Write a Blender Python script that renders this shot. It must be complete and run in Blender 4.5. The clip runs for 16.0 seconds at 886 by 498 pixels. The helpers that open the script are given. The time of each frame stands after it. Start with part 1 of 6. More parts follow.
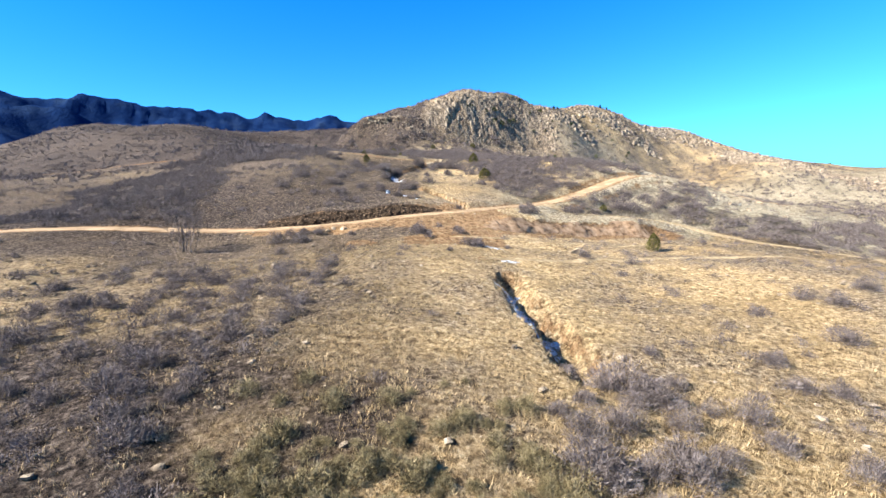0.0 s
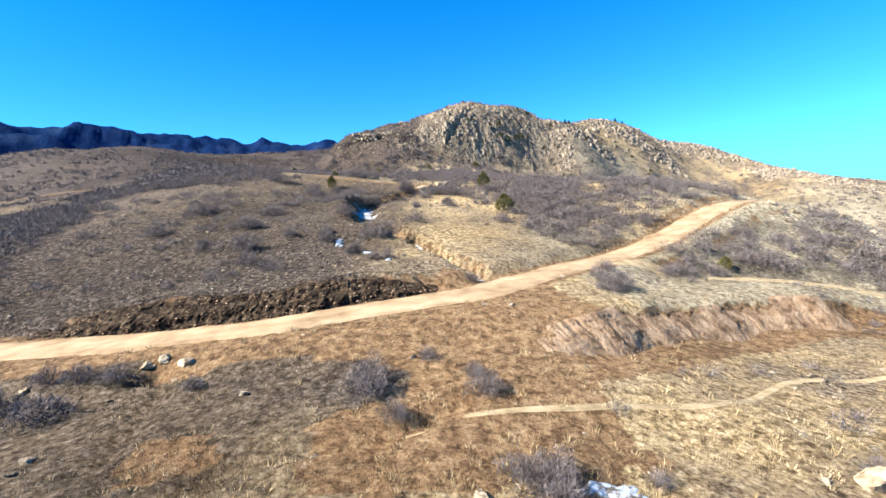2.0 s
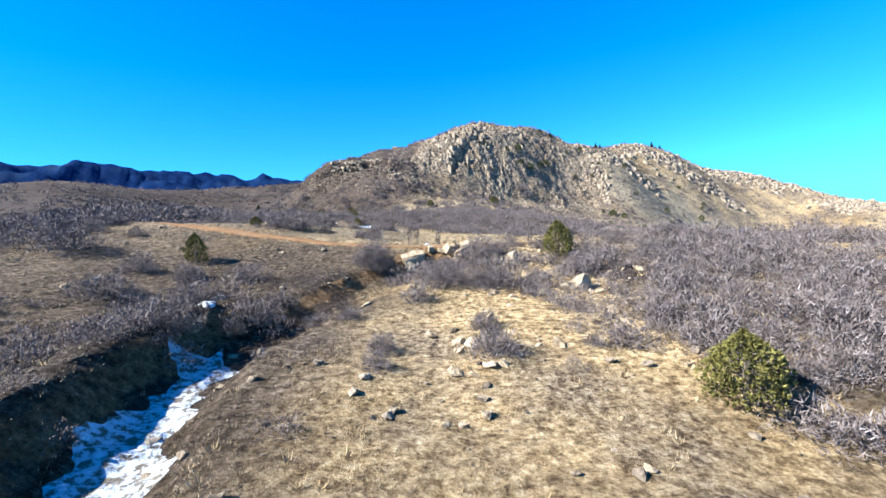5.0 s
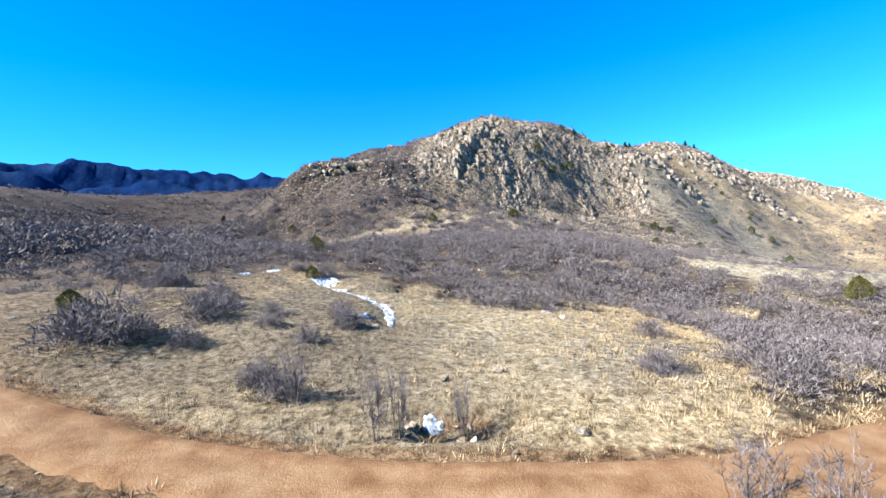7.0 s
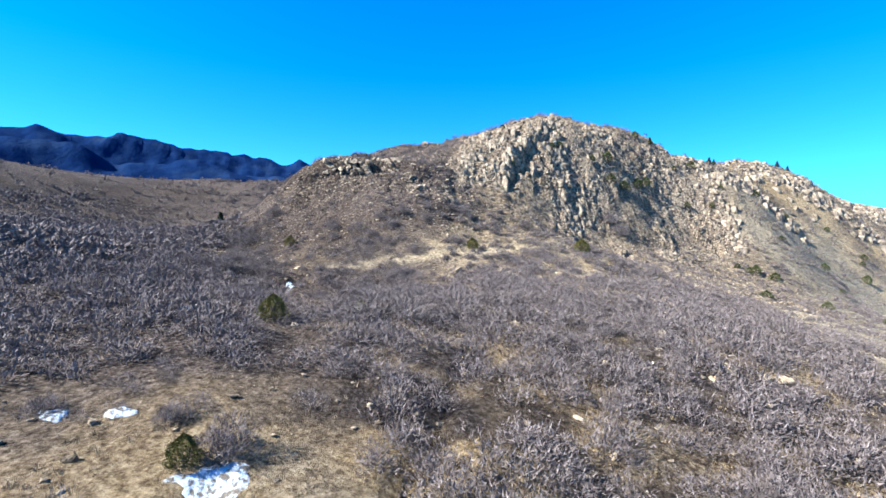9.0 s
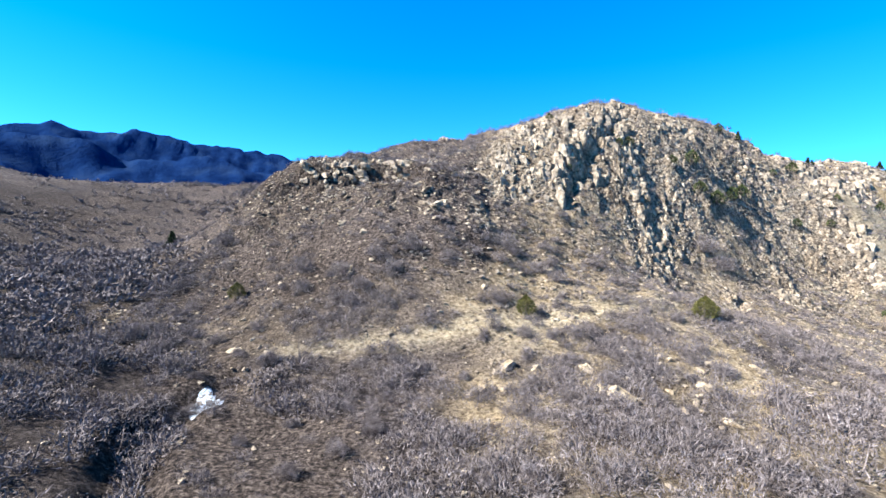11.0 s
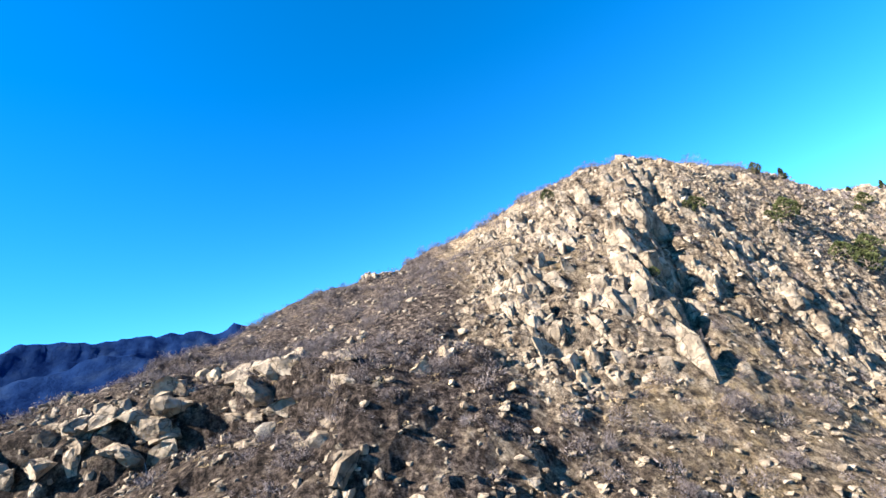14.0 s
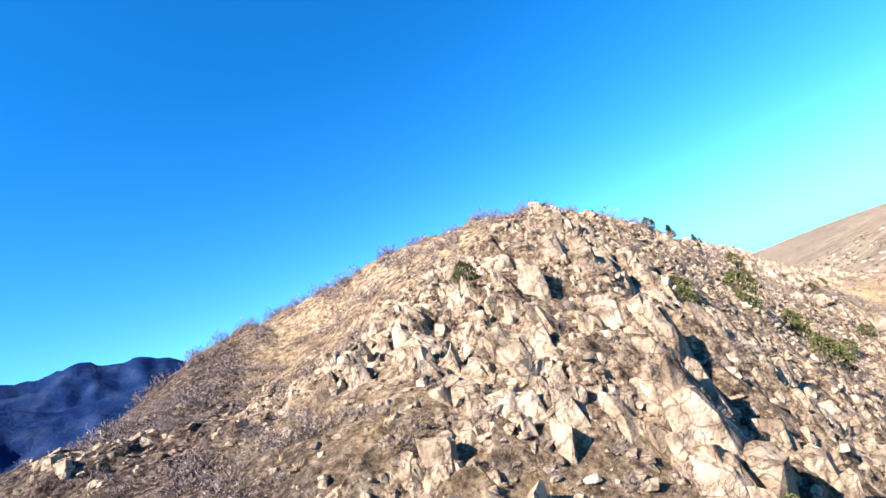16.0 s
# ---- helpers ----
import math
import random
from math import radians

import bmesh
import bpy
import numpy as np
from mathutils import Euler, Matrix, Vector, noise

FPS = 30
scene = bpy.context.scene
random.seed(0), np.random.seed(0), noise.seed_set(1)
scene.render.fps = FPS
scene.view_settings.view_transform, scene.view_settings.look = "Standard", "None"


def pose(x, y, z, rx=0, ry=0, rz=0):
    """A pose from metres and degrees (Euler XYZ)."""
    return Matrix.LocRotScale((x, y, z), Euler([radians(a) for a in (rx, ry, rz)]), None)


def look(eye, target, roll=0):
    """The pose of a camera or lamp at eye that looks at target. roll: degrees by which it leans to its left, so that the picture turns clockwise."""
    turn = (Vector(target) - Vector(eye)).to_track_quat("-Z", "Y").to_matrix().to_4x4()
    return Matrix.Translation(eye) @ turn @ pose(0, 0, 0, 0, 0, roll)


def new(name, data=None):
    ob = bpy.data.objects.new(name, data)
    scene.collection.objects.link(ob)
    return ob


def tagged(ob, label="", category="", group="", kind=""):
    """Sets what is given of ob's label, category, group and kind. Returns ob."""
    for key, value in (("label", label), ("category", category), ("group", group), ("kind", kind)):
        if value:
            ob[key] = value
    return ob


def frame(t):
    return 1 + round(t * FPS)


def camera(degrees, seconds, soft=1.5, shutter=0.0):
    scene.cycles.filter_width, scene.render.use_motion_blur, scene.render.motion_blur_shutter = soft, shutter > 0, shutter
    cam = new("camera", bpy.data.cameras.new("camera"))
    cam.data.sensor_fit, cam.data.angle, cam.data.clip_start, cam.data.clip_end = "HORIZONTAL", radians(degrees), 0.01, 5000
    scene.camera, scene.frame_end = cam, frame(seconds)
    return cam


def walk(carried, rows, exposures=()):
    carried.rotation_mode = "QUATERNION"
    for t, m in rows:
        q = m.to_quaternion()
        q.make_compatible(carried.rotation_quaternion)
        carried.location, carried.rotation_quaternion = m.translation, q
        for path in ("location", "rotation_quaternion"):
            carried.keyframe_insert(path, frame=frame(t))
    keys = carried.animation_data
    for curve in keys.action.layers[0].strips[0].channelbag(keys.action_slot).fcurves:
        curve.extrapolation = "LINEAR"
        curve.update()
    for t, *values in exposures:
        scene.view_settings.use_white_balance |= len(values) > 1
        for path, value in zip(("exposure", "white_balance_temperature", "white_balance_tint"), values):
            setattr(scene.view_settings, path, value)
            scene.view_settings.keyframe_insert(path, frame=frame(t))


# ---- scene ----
cam = camera(89.5, 16.0)
# seconds, eye, target, roll
PATH = [
    (0, (-0.70, -1.25, 12.39), (-0.67, 8.64, 10.92), -2.53),
    (0.5, (-0.29, 10.89, 12.86), (-0.18, 20.78, 11.39), -2.91),
    (1, (0.06, 22.81, 13.56), (0.15, 32.73, 12.28), -3.06),
    (1.5, (0.19, 34.33, 14.20), (0.26, 44.25, 12.92), -3.16),
    (2, (0.25, 46.02, 14.84), (0.30, 55.97, 13.84), -3.50),
    (2.5, (0.55, 56.71, 15.73), (0.60, 66.69, 15.12), -3.70),
    (3, (0.49, 66.95, 16.91), (0.55, 76.94, 16.45), -3.77),
    (5.5, (-0.59, 121.12, 22.91), (-0.55, 131.12, 22.66), -4.08),
    (6, (-0.76, 130.67, 25.02), (-0.71, 140.67, 24.76), -3.95),
    (6.5, (-0.92, 140.36, 26.84), (-0.87, 150.35, 26.59), -4.04),
    (7, (-1.07, 149.51, 28.90), (-1.05, 159.51, 28.62), -3.94),
    (7.5, (-1.89, 158.70, 30.86), (-2.14, 168.69, 30.61), -3.44),
    (8, (-2.22, 167.29, 32.88), (-2.65, 177.28, 32.60), -1.88),
    (8.5, (-2.86, 175.93, 34.59), (-3.41, 185.91, 34.31), 0.00),
    (9, (-3.47, 183.97, 36.31), (-4.10, 193.95, 36.02), 0.85),
    (11.5, (-10.93, 233.33, 46.09), (-11.91, 243.27, 45.71), 0.80),
    (12, (-12.61, 243.08, 47.58), (-13.37, 253.05, 47.75), -1.61),
    (12.5, (-13.85, 253.14, 49.03), (-14.29, 263.09, 49.89), -5.95),
    (13, (-15.07, 262.62, 51.20), (-15.31, 272.54, 52.46), -9.48),
    (13.5, (-15.19, 271.49, 53.73), (-15.08, 281.35, 55.40), -11.63),
    (14, (-14.19, 279.66, 56.55), (-13.41, 289.39, 58.72), -14.16),
    (14.5, (-12.63, 288.24, 59.42), (-11.06, 297.86, 61.65), -14.49),
    (15, (-11.22, 295.65, 62.41), (-8.78, 305.08, 64.67), -13.89),
    (15.5, (-10.43, 302.72, 65.99), (-6.99, 311.85, 68.20), -14.66),
    (16, (-9.33, 309.06, 69.98), (-4.90, 317.84, 71.76), -18.18),
]
EXPOSURES = [(0.0, 2.05, 6400, 8), (3.0, 2.15, 6200, 6), (6.0, 2.2, 5800, 6), (9.0, 2.25, 5800, 6), (12.5, 2.42, 6050, 7), (14.5, 2.38, 6600, 12), (16.0, 2.4, 6800, 18)]
walk(cam, [(t, look(eye, target, roll)) for t, eye, target, roll in PATH], EXPOSURES)

# ---- sky and sun ----
SUN_FROM = Vector((-0.74, -0.25, 0.61)).normalized()
world = bpy.data.worlds.new("sky")
scene.world = world
world.use_nodes = True
wn, wl = world.node_tree.nodes, world.node_tree.links
sky = wn.new("ShaderNodeTexSky")
sky.sky_type, sky.sun_disc = "NISHITA", False
sky.sun_elevation = math.asin(SUN_FROM.z)
sky.sun_rotation = math.atan2(SUN_FROM.x, SUN_FROM.y)
sky.altitude, sky.air_density, sky.dust_density, sky.ozone_density = 4000, 1.0, 0.0, 3.0
rich = wn.new("ShaderNodeHueSaturation")
rich.inputs["Saturation"].default_value = 1.35
wl.new(sky.outputs[0], rich.inputs["Color"])
tint = wn.new("ShaderNodeMix")
tint.data_type, tint.blend_type = "RGBA", "MULTIPLY"
tint.inputs[0].default_value, tint.inputs[7].default_value = 1.0, (1.0, 1.08, 1.0, 1)
wl.new(rich.outputs[0], tint.inputs[6])
# thin dry air: the horizon stays cyan rather than white
less, more, clear = (wn.new("ShaderNodeVectorMath") for _ in range(3))
less.operation, more.operation, clear.operation = "MULTIPLY", "ADD", "DIVIDE"
less.inputs[1].default_value, more.inputs[1].default_value = (0.9, 0.10, 0.01), (1, 1, 1)
wl.new(tint.outputs[2], less.inputs[0])
wl.new(less.outputs[0], more.inputs[0])
wl.new(tint.outputs[2], clear.inputs[0])
wl.new(more.outputs[0], clear.inputs[1])
wl.new(clear.outputs[0], wn["Background"].inputs["Color"])
wn["Background"].inputs["Strength"].default_value = 0.085
sun = new("sun", bpy.data.lights.new("sun", "SUN"))
sun.data.energy, sun.data.angle, sun.data.color = 5.0, radians(0.5), (1.0, 0.93, 0.82)
sun.matrix_world = look((0, 0, 300), Vector((0, 0, 300)) - SUN_FROM)

# ---- materials ----
def material(name, rough=0.9):
    m = bpy.data.materials.new(name)
    m.use_nodes = True
    b = m.node_tree.nodes["Principled BSDF"]
    b.inputs["Roughness"].default_value = rough
    b.inputs["Specular IOR Level"].default_value = 0.08
    return m, m.node_tree.nodes, m.node_tree.links, b


def noise_node(n, l, scale, detail=4.0, rough=0.55, coords=None):
    t = n.new("ShaderNodeTexNoise")
    t.inputs["Scale"].default_value, t.inputs["Detail"].default_value, t.inputs["Roughness"].default_value = scale, detail, rough
    if coords is not None:
        l.new(coords, t.inputs["Vector"])
    return t.outputs[0]


def ramp(n, l, value, stops):
    r = n.new("ShaderNodeValToRGB")
    e = r.color_ramp.elements
    while len(e) < len(stops):
        e.new(0.5)
    for k, (at, c) in enumerate(stops):
        e[k].position, e[k].color = at, (*c, 1) if len(c) == 3 else c
    l.new(value, r.inputs[0])
    return r.outputs[0]


def mix(n, l, fac, a, b, how="MIX"):
    m = n.new("ShaderNodeMix")
    m.data_type, m.blend_type = "RGBA", how
    for sock, v in ((m.inputs[0], fac), (m.inputs[6], a), (m.inputs[7], b)):
        if isinstance(v, (int, float)):
            sock.default_value = v
        elif isinstance(v, tuple):
            sock.default_value = (*v, 1)
        else:
            l.new(v, sock)
    return m.outputs[2]


def bump(n, l, b, height, strength, distance):
    k = n.new("ShaderNodeBump")
    k.inputs["Strength"].default_value, k.inputs["Distance"].default_value = strength, distance
    l.new(height, k.inputs["Height"])
    l.new(k.outputs[0], b.inputs["Normal"])


def simple(name, stops, scale, rough=0.9, lump=0.0, lump_scale=None, vary=0.0, detail=5.0):
    """A material whose colour wanders along stops by noise, with relief and, from piece to piece, a change of tone."""
    m, n, l, b = material(name, rough)
    co = n.new("ShaderNodeTexCoord").outputs["Object"] if not vary else n.new("ShaderNodeNewGeometry").outputs["Position"]
    c = ramp(n, l, noise_node(n, l, scale, detail, 0.6, co), stops)
    if vary:
        info = n.new("ShaderNodeNewGeometry").outputs["Random Per Island"]
        one = n.new("ShaderNodeObjectInfo").outputs["Random"]
        add = n.new("ShaderNodeMath")
        add.operation = "ADD"
        l.new(info, add.inputs[0]), l.new(one, add.inputs[1])
        fr = n.new("ShaderNodeMath")
        fr.operation = "FRACT"
        l.new(add.outputs[0], fr.inputs[0])
        tone = ramp(n, l, fr.outputs[0], [(0.0, (1 - vary,) * 3), (1.0, (1 + vary,) * 3)])
        c = mix(n, l, 1.0, c, tone, "MULTIPLY")
    l.new(c, b.inputs["Base Color"])
    if lump:
        bump(n, l, b, noise_node(n, l, lump_scale or scale * 3, 6, 0.65, co), 1.0, lump)
    return m


def ground_material():
    m, n, l, b = material("dry_grassland", 0.95)
    geo = n.new("ShaderNodeNewGeometry")
    co = geo.outputs["Position"]
    straw = ramp(n, l, noise_node(n, l, 1.9, 9, 0.78, co), [(0.38, (0.105, 0.068, 0.036)), (0.45, (0.262, 0.183, 0.094)), (0.54, (0.465, 0.340, 0.188)), (0.66, (0.680, 0.565, 0.375))])
    green = ramp(n, l, noise_node(n, l, 2.6, 8, 0.75, co), [(0.39, (0.034, 0.022, 0.016)), (0.47, (0.137, 0.099, 0.065)), (0.55, (0.266, 0.206, 0.138)), (0.67, (0.441, 0.379, 0.286))])
    patch = ramp(n, l, noise_node(n, l, 0.07, 5, 0.65, co), [(0.42, (0, 0, 0)), (0.58, (1, 1, 1))])
    at = n.new("ShaderNodeAttribute")
    at.attribute_name = "cover"
    sep = n.new("ShaderNodeSeparateColor")
    l.new(at.outputs["Color"], sep.inputs[0])
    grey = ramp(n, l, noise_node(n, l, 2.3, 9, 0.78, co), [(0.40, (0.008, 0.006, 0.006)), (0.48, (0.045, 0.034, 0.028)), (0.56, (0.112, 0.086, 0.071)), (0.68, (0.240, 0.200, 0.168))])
    # leaf litter, darkened to carry the shade between the bushes
    shaded_litter = ramp(n, l, noise_node(n, l, 3.0, 8, 0.75, co), [(0.40, (0.007, 0.005, 0.005)), (0.5, (0.034, 0.027, 0.026)), (0.66, (0.110, 0.092, 0.084))])
    cream = ramp(n, l, noise_node(n, l, 1.6, 8, 0.72, co), [(0.36, (0.130, 0.102, 0.066)), (0.46, (0.250, 0.208, 0.142)), (0.56, (0.370, 0.318, 0.228)), (0.68, (0.520, 0.462, 0.350))])
    # pale dry grass, and the haze painted onto the far plain
    bleached_haze = n.new("ShaderNodeAttribute")
    bleached_haze.attribute_name = "bleached_haze"
    grass = mix(n, l, bleached_haze.outputs["Fac"], mix(n, l, patch, straw, green), cream)
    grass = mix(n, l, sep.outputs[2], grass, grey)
    grass = mix(n, l, at.outputs["Alpha"], grass, shaded_litter)
    soil = ramp(n, l, noise_node(n, l, 1.3, 9, 0.75, co), [(0.33, (0.075, 0.044, 0.022)), (0.5, (0.203, 0.124, 0.066)), (0.68, (0.330, 0.229, 0.131))])
    stone = ramp(n, l, noise_node(n, l, 1.1, 10, 0.8, co), [(0.39, (0.021, 0.016, 0.013)), (0.47, (0.119, 0.090, 0.066)), (0.55, (0.264, 0.208, 0.150)), (0.67, (0.477, 0.400, 0.304))])
    ragged = noise_node(n, l, 0.8, 6, 0.7, co)

    def edge(v):
        a = n.new("ShaderNodeMath")
        a.operation = "ADD"
        l.new(v, a.inputs[0]), l.new(ragged, a.inputs[1])
        return ramp(n, l, a.outputs[0], [(0.82, (0, 0, 0)), (1.08, (1, 1, 1))])

    c = mix(n, l, edge(sep.outputs[0]), grass, soil)
    c = mix(n, l, edge(sep.outputs[1]), c, stone)
    broad = ramp(n, l, noise_node(n, l, 0.018, 6, 0.65, co), [(0.36, (0.62, 0.60, 0.58)), (0.5, (1, 1, 1)), (0.64, (1.22, 1.22, 1.22))])
    c = mix(n, l, 1.0, c, broad, "MULTIPLY")
    clods = ramp(n, l, noise_node(n, l, 1.7, 3, 0.62, co), [(0.36, (0.52, 0.50, 0.48)), (0.47, (1, 1, 1)), (0.64, (1.22, 1.22, 1.22))])
    c = mix(n, l, 1.0, c, clods, "MULTIPLY")
    tussock = ramp(n, l, noise_node(n, l, 5.5, 3, 0.6, co), [(0.36, (0.66, 0.63, 0.60)), (0.48, (1, 1, 1)), (0.62, (1.16, 1.16, 1.15))])
    c = mix(n, l, 1.0, c, tussock, "MULTIPLY")
    l.new(c, b.inputs["Base Color"])
    bump(n, l, b, noise_node(n, l, 3.6, 9, 0.78, co), 1.0, 0.5)
    return m


GROUND = ground_material()
DIRT = simple("pale_dirt", [(0.3, (0.150, 0.098, 0.055)), (0.5, (0.258, 0.179, 0.108)), (0.7, (0.350, 0.255, 0.163))], 0.35, 0.95, 0.05, 6.0, 0.01, 9.0)
PALE_TRAIL = simple("trodden_grass", [(0.3, (0.170, 0.122, 0.070)), (0.5, (0.290, 0.218, 0.128)), (0.7, (0.400, 0.315, 0.198))], 0.9, 0.95, 0.05, 6.0, 0.01, 9.0)
RED_DIRT = simple("red_dirt", [(0.3, (0.103, 0.051, 0.022)), (0.5, (0.157, 0.087, 0.042)), (0.7, (0.197, 0.120, 0.063))], 0.7, 0.95, 0.05, 9.0, 0.01)
ROCK = simple("weathered_rock", [(0.30, (0.045, 0.034, 0.027)), (0.42, (0.170, 0.132, 0.096)), (0.54, (0.288, 0.228, 0.166)), (0.72, (0.410, 0.340, 0.262))], 0.7, 0.9, 0.5, 2.2, 0.20, 10.0)
TWIG = simple("bare_twigs", [(0.32, (0.030, 0.023, 0.021)), (0.5, (0.112, 0.092, 0.088)), (0.68, (0.230, 0.196, 0.190))], 1.6, 0.95, 0, 0, 0.26, 6.0)
SAGE = simple("dry_sage", [(0.32, (0.040, 0.032, 0.016)), (0.5, (0.160, 0.128, 0.068)), (0.68, (0.290, 0.240, 0.145))], 2.0, 0.95, 0, 0, 0.3, 6.0)
STRAW = simple("straw_tufts", [(0.3, (0.165, 0.118, 0.062)), (0.5, (0.300, 0.222, 0.126)), (0.7, (0.430, 0.330, 0.202))], 0.4, 0.95, 0, 0, 0.3)
DULL_STRAW = simple("grey_tussocks", [(0.3, (0.090, 0.068, 0.045)), (0.5, (0.200, 0.156, 0.106)), (0.7, (0.320, 0.258, 0.182))], 0.4, 0.95, 0, 0, 0.35)
NEEDLE = simple("juniper_needles", [(0.3, (0.038, 0.038, 0.012)), (0.5, (0.100, 0.090, 0.026)), (0.7, (0.168, 0.146, 0.050))], 2.0, 0.9, 0, 0, 0.35)
DARK_NEEDLE = simple("dark_juniper_needles", [(0.3, (0.022, 0.029, 0.011)), (0.5, (0.060, 0.068, 0.026)), (0.7, (0.105, 0.112, 0.048))], 2.0, 0.9, 0, 0, 0.35)
PINE = simple("pine_needles", [(0.3, (0.012, 0.019, 0.010)), (0.5, (0.030, 0.043, 0.019)), (0.7, (0.060, 0.072, 0.030))], 2.0, 0.9, 0, 0, 0.35)
BARK = simple("grey_bark", [(0.3, (0.048, 0.036, 0.028)), (0.6, (0.136, 0.108, 0.088))], 6.0, 0.95)
# old snow with grass showing; the blue-grey of shade is in its colour
SNOW = simple("shade_tinted_old_snow", [(0.43, (0.130, 0.110, 0.090)), (0.51, (0.400, 0.440, 0.500)), (0.64, (0.530, 0.590, 0.675))], 2.6, 0.6, 0.25, 3.0, 0.01, 8.0)
EARTH = simple("bare_earth", [(0.34, (0.075, 0.046, 0.028)), (0.45, (0.185, 0.117, 0.070)), (0.56, (0.265, 0.180, 0.116)), (0.70, (0.338, 0.244, 0.165))], 0.8, 0.95, 0.3, 3.0, 0.01, 9.0)
# darker soil than the scarp's, with the bank's shade put into its colour
DARK_SHADED_EARTH = simple("dark_shaded_earth", [(0.36, (0.008, 0.005, 0.004)), (0.47, (0.026, 0.017, 0.011)), (0.58, (0.064, 0.043, 0.027)), (0.72, (0.150, 0.112, 0.074))], 2.0, 0.95, 0.35, 5.0, 0.01, 9.0)
ROOF = simple("far_walls", [(0.3, (0.180, 0.168, 0.156)), (0.7, (0.330, 0.312, 0.288))], 0.05, 0.9, 0, 0, 0.3)
# conifer slopes, the blue of distance haze put into their base colour
HAZE_FOREST = simple("haze_blue_forest", [(0.35, (0.003, 0.010, 0.040)), (0.5, (0.006, 0.017, 0.056)), (0.68, (0.014, 0.028, 0.066))], 0.012, 1.0, 6.0, 0.03, 0.01, 9.0)
HAZE_FOREST.node_tree.nodes["Principled BSDF"].inputs["Specular IOR Level"].default_value = 0.0
PALE_ROCK = simple("pale_boulder", [(0.28, (0.088, 0.060, 0.037)), (0.42, (0.222, 0.168, 0.111)), (0.58, (0.340, 0.269, 0.185)), (0.75, (0.450, 0.370, 0.268))], 1.4, 0.9, 0.07, 5.0, 0.18, 10.0)


def tracked(m, tone):
    """Packs the wheel tracks of a dirt road to another tone."""
    n, l = m.node_tree.nodes, m.node_tree.links
    b = n["Principled BSDF"]
    at = n.new("ShaderNodeAttribute")
    at.attribute_name = "track"
    streak = ramp(n, l, noise_node(n, l, 1.1, 6, 0.7, n.new("ShaderNodeNewGeometry").outputs["Position"]), [(0.3, (0.3, 0.3, 0.3)), (0.7, (1, 1, 1))])
    was = b.inputs["Base Color"].links[0].from_socket
    worn = mix(n, l, 1.0, was, tone, "MULTIPLY")
    l.new(mix(n, l, mix(n, l, 1.0, at.outputs["Color"], streak, "MULTIPLY"), was, worn), b.inputs["Base Color"])


tracked(DIRT, (1.14, 1.16, 1.18))
tracked(RED_DIRT, (1.35, 1.4, 1.5))


def cracked(m, scale, dark):
    """Adds dark joints to a rock material."""
    n, l = m.node_tree.nodes, m.node_tree.links
    b = n["Principled BSDF"]
    co = n.new("ShaderNodeNewGeometry").outputs["Position"]
    warp = n.new("ShaderNodeTexNoise")
    warp.inputs["Scale"].default_value, warp.inputs["Detail"].default_value = 1.5, 5
    l.new(co, warp.inputs["Vector"])
    add = n.new("ShaderNodeMix")
    add.data_type, add.blend_type = "RGBA", "ADD"
    add.inputs[0].default_value = 0.9
    l.new(co, add.inputs[6]), l.new(warp.outputs[1], add.inputs[7])
    v = n.new("ShaderNodeTexVoronoi")
    v.feature = "DISTANCE_TO_EDGE"
    v.inputs["Scale"].default_value = scale
    l.new(add.outputs[2], v.inputs["Vector"])
    joint = ramp(n, l, v.outputs["Distance"], [(0.0, (dark,) * 3), (0.045, (1, 1, 1))])
    was = b.inputs["Base Color"].links[0].from_socket
    l.new(mix(n, l, 1.0, was, joint, "MULTIPLY"), b.inputs["Base Color"])


cracked(ROCK, 0.75, 0.35)
# ---- landforms: heights of soft swells on five nets, in metres ----
BROAD_X, BROAD_Y, BROAD_R = [-304, -192, -88, 0, 88, 192, 320, 448], [-88, 8, 104, 200, 296, 392, 496, 592], 76
BROAD = [
    [0.9, 5.0, 1.7, 1.6, 3.9, -2.1, -0.5, -0.0],
    [3.6, 3.4, -2.3, -2.9, -5.4, -18.7, -5.8, -0.2],
    [16.7, 3.7, -4.5, 0.1, 0.3, -7.0, -12.6, -1.1],
    [2.2, 1.0, -0.0, 3.4, 3.3, -8.2, -18.1, 1.4],
    [-11.3, 10.1, -2.1, 1.7, -8.9, -24.0, -14.0, 1.4],
    [30.1, 9.0, 9.2, 26.0, 14.6, -1.7, -12.7, -13.3],
    [28.8, -6.0, -8.1, -3.1, 4.1, 14.0, 3.5, -12.9],
    [-9.7, -2.8, 7.3, -0.7, -12.6, -15.1, 0.1, -6.7],
]
LOCAL_X, LOCAL_Y, LOCAL_R = [-60, -30, -3, 24, 53, 84, 116], [36, 64, 92, 120, 148, 176, 204, 232, 260, 288, 316, 344, 372], 24
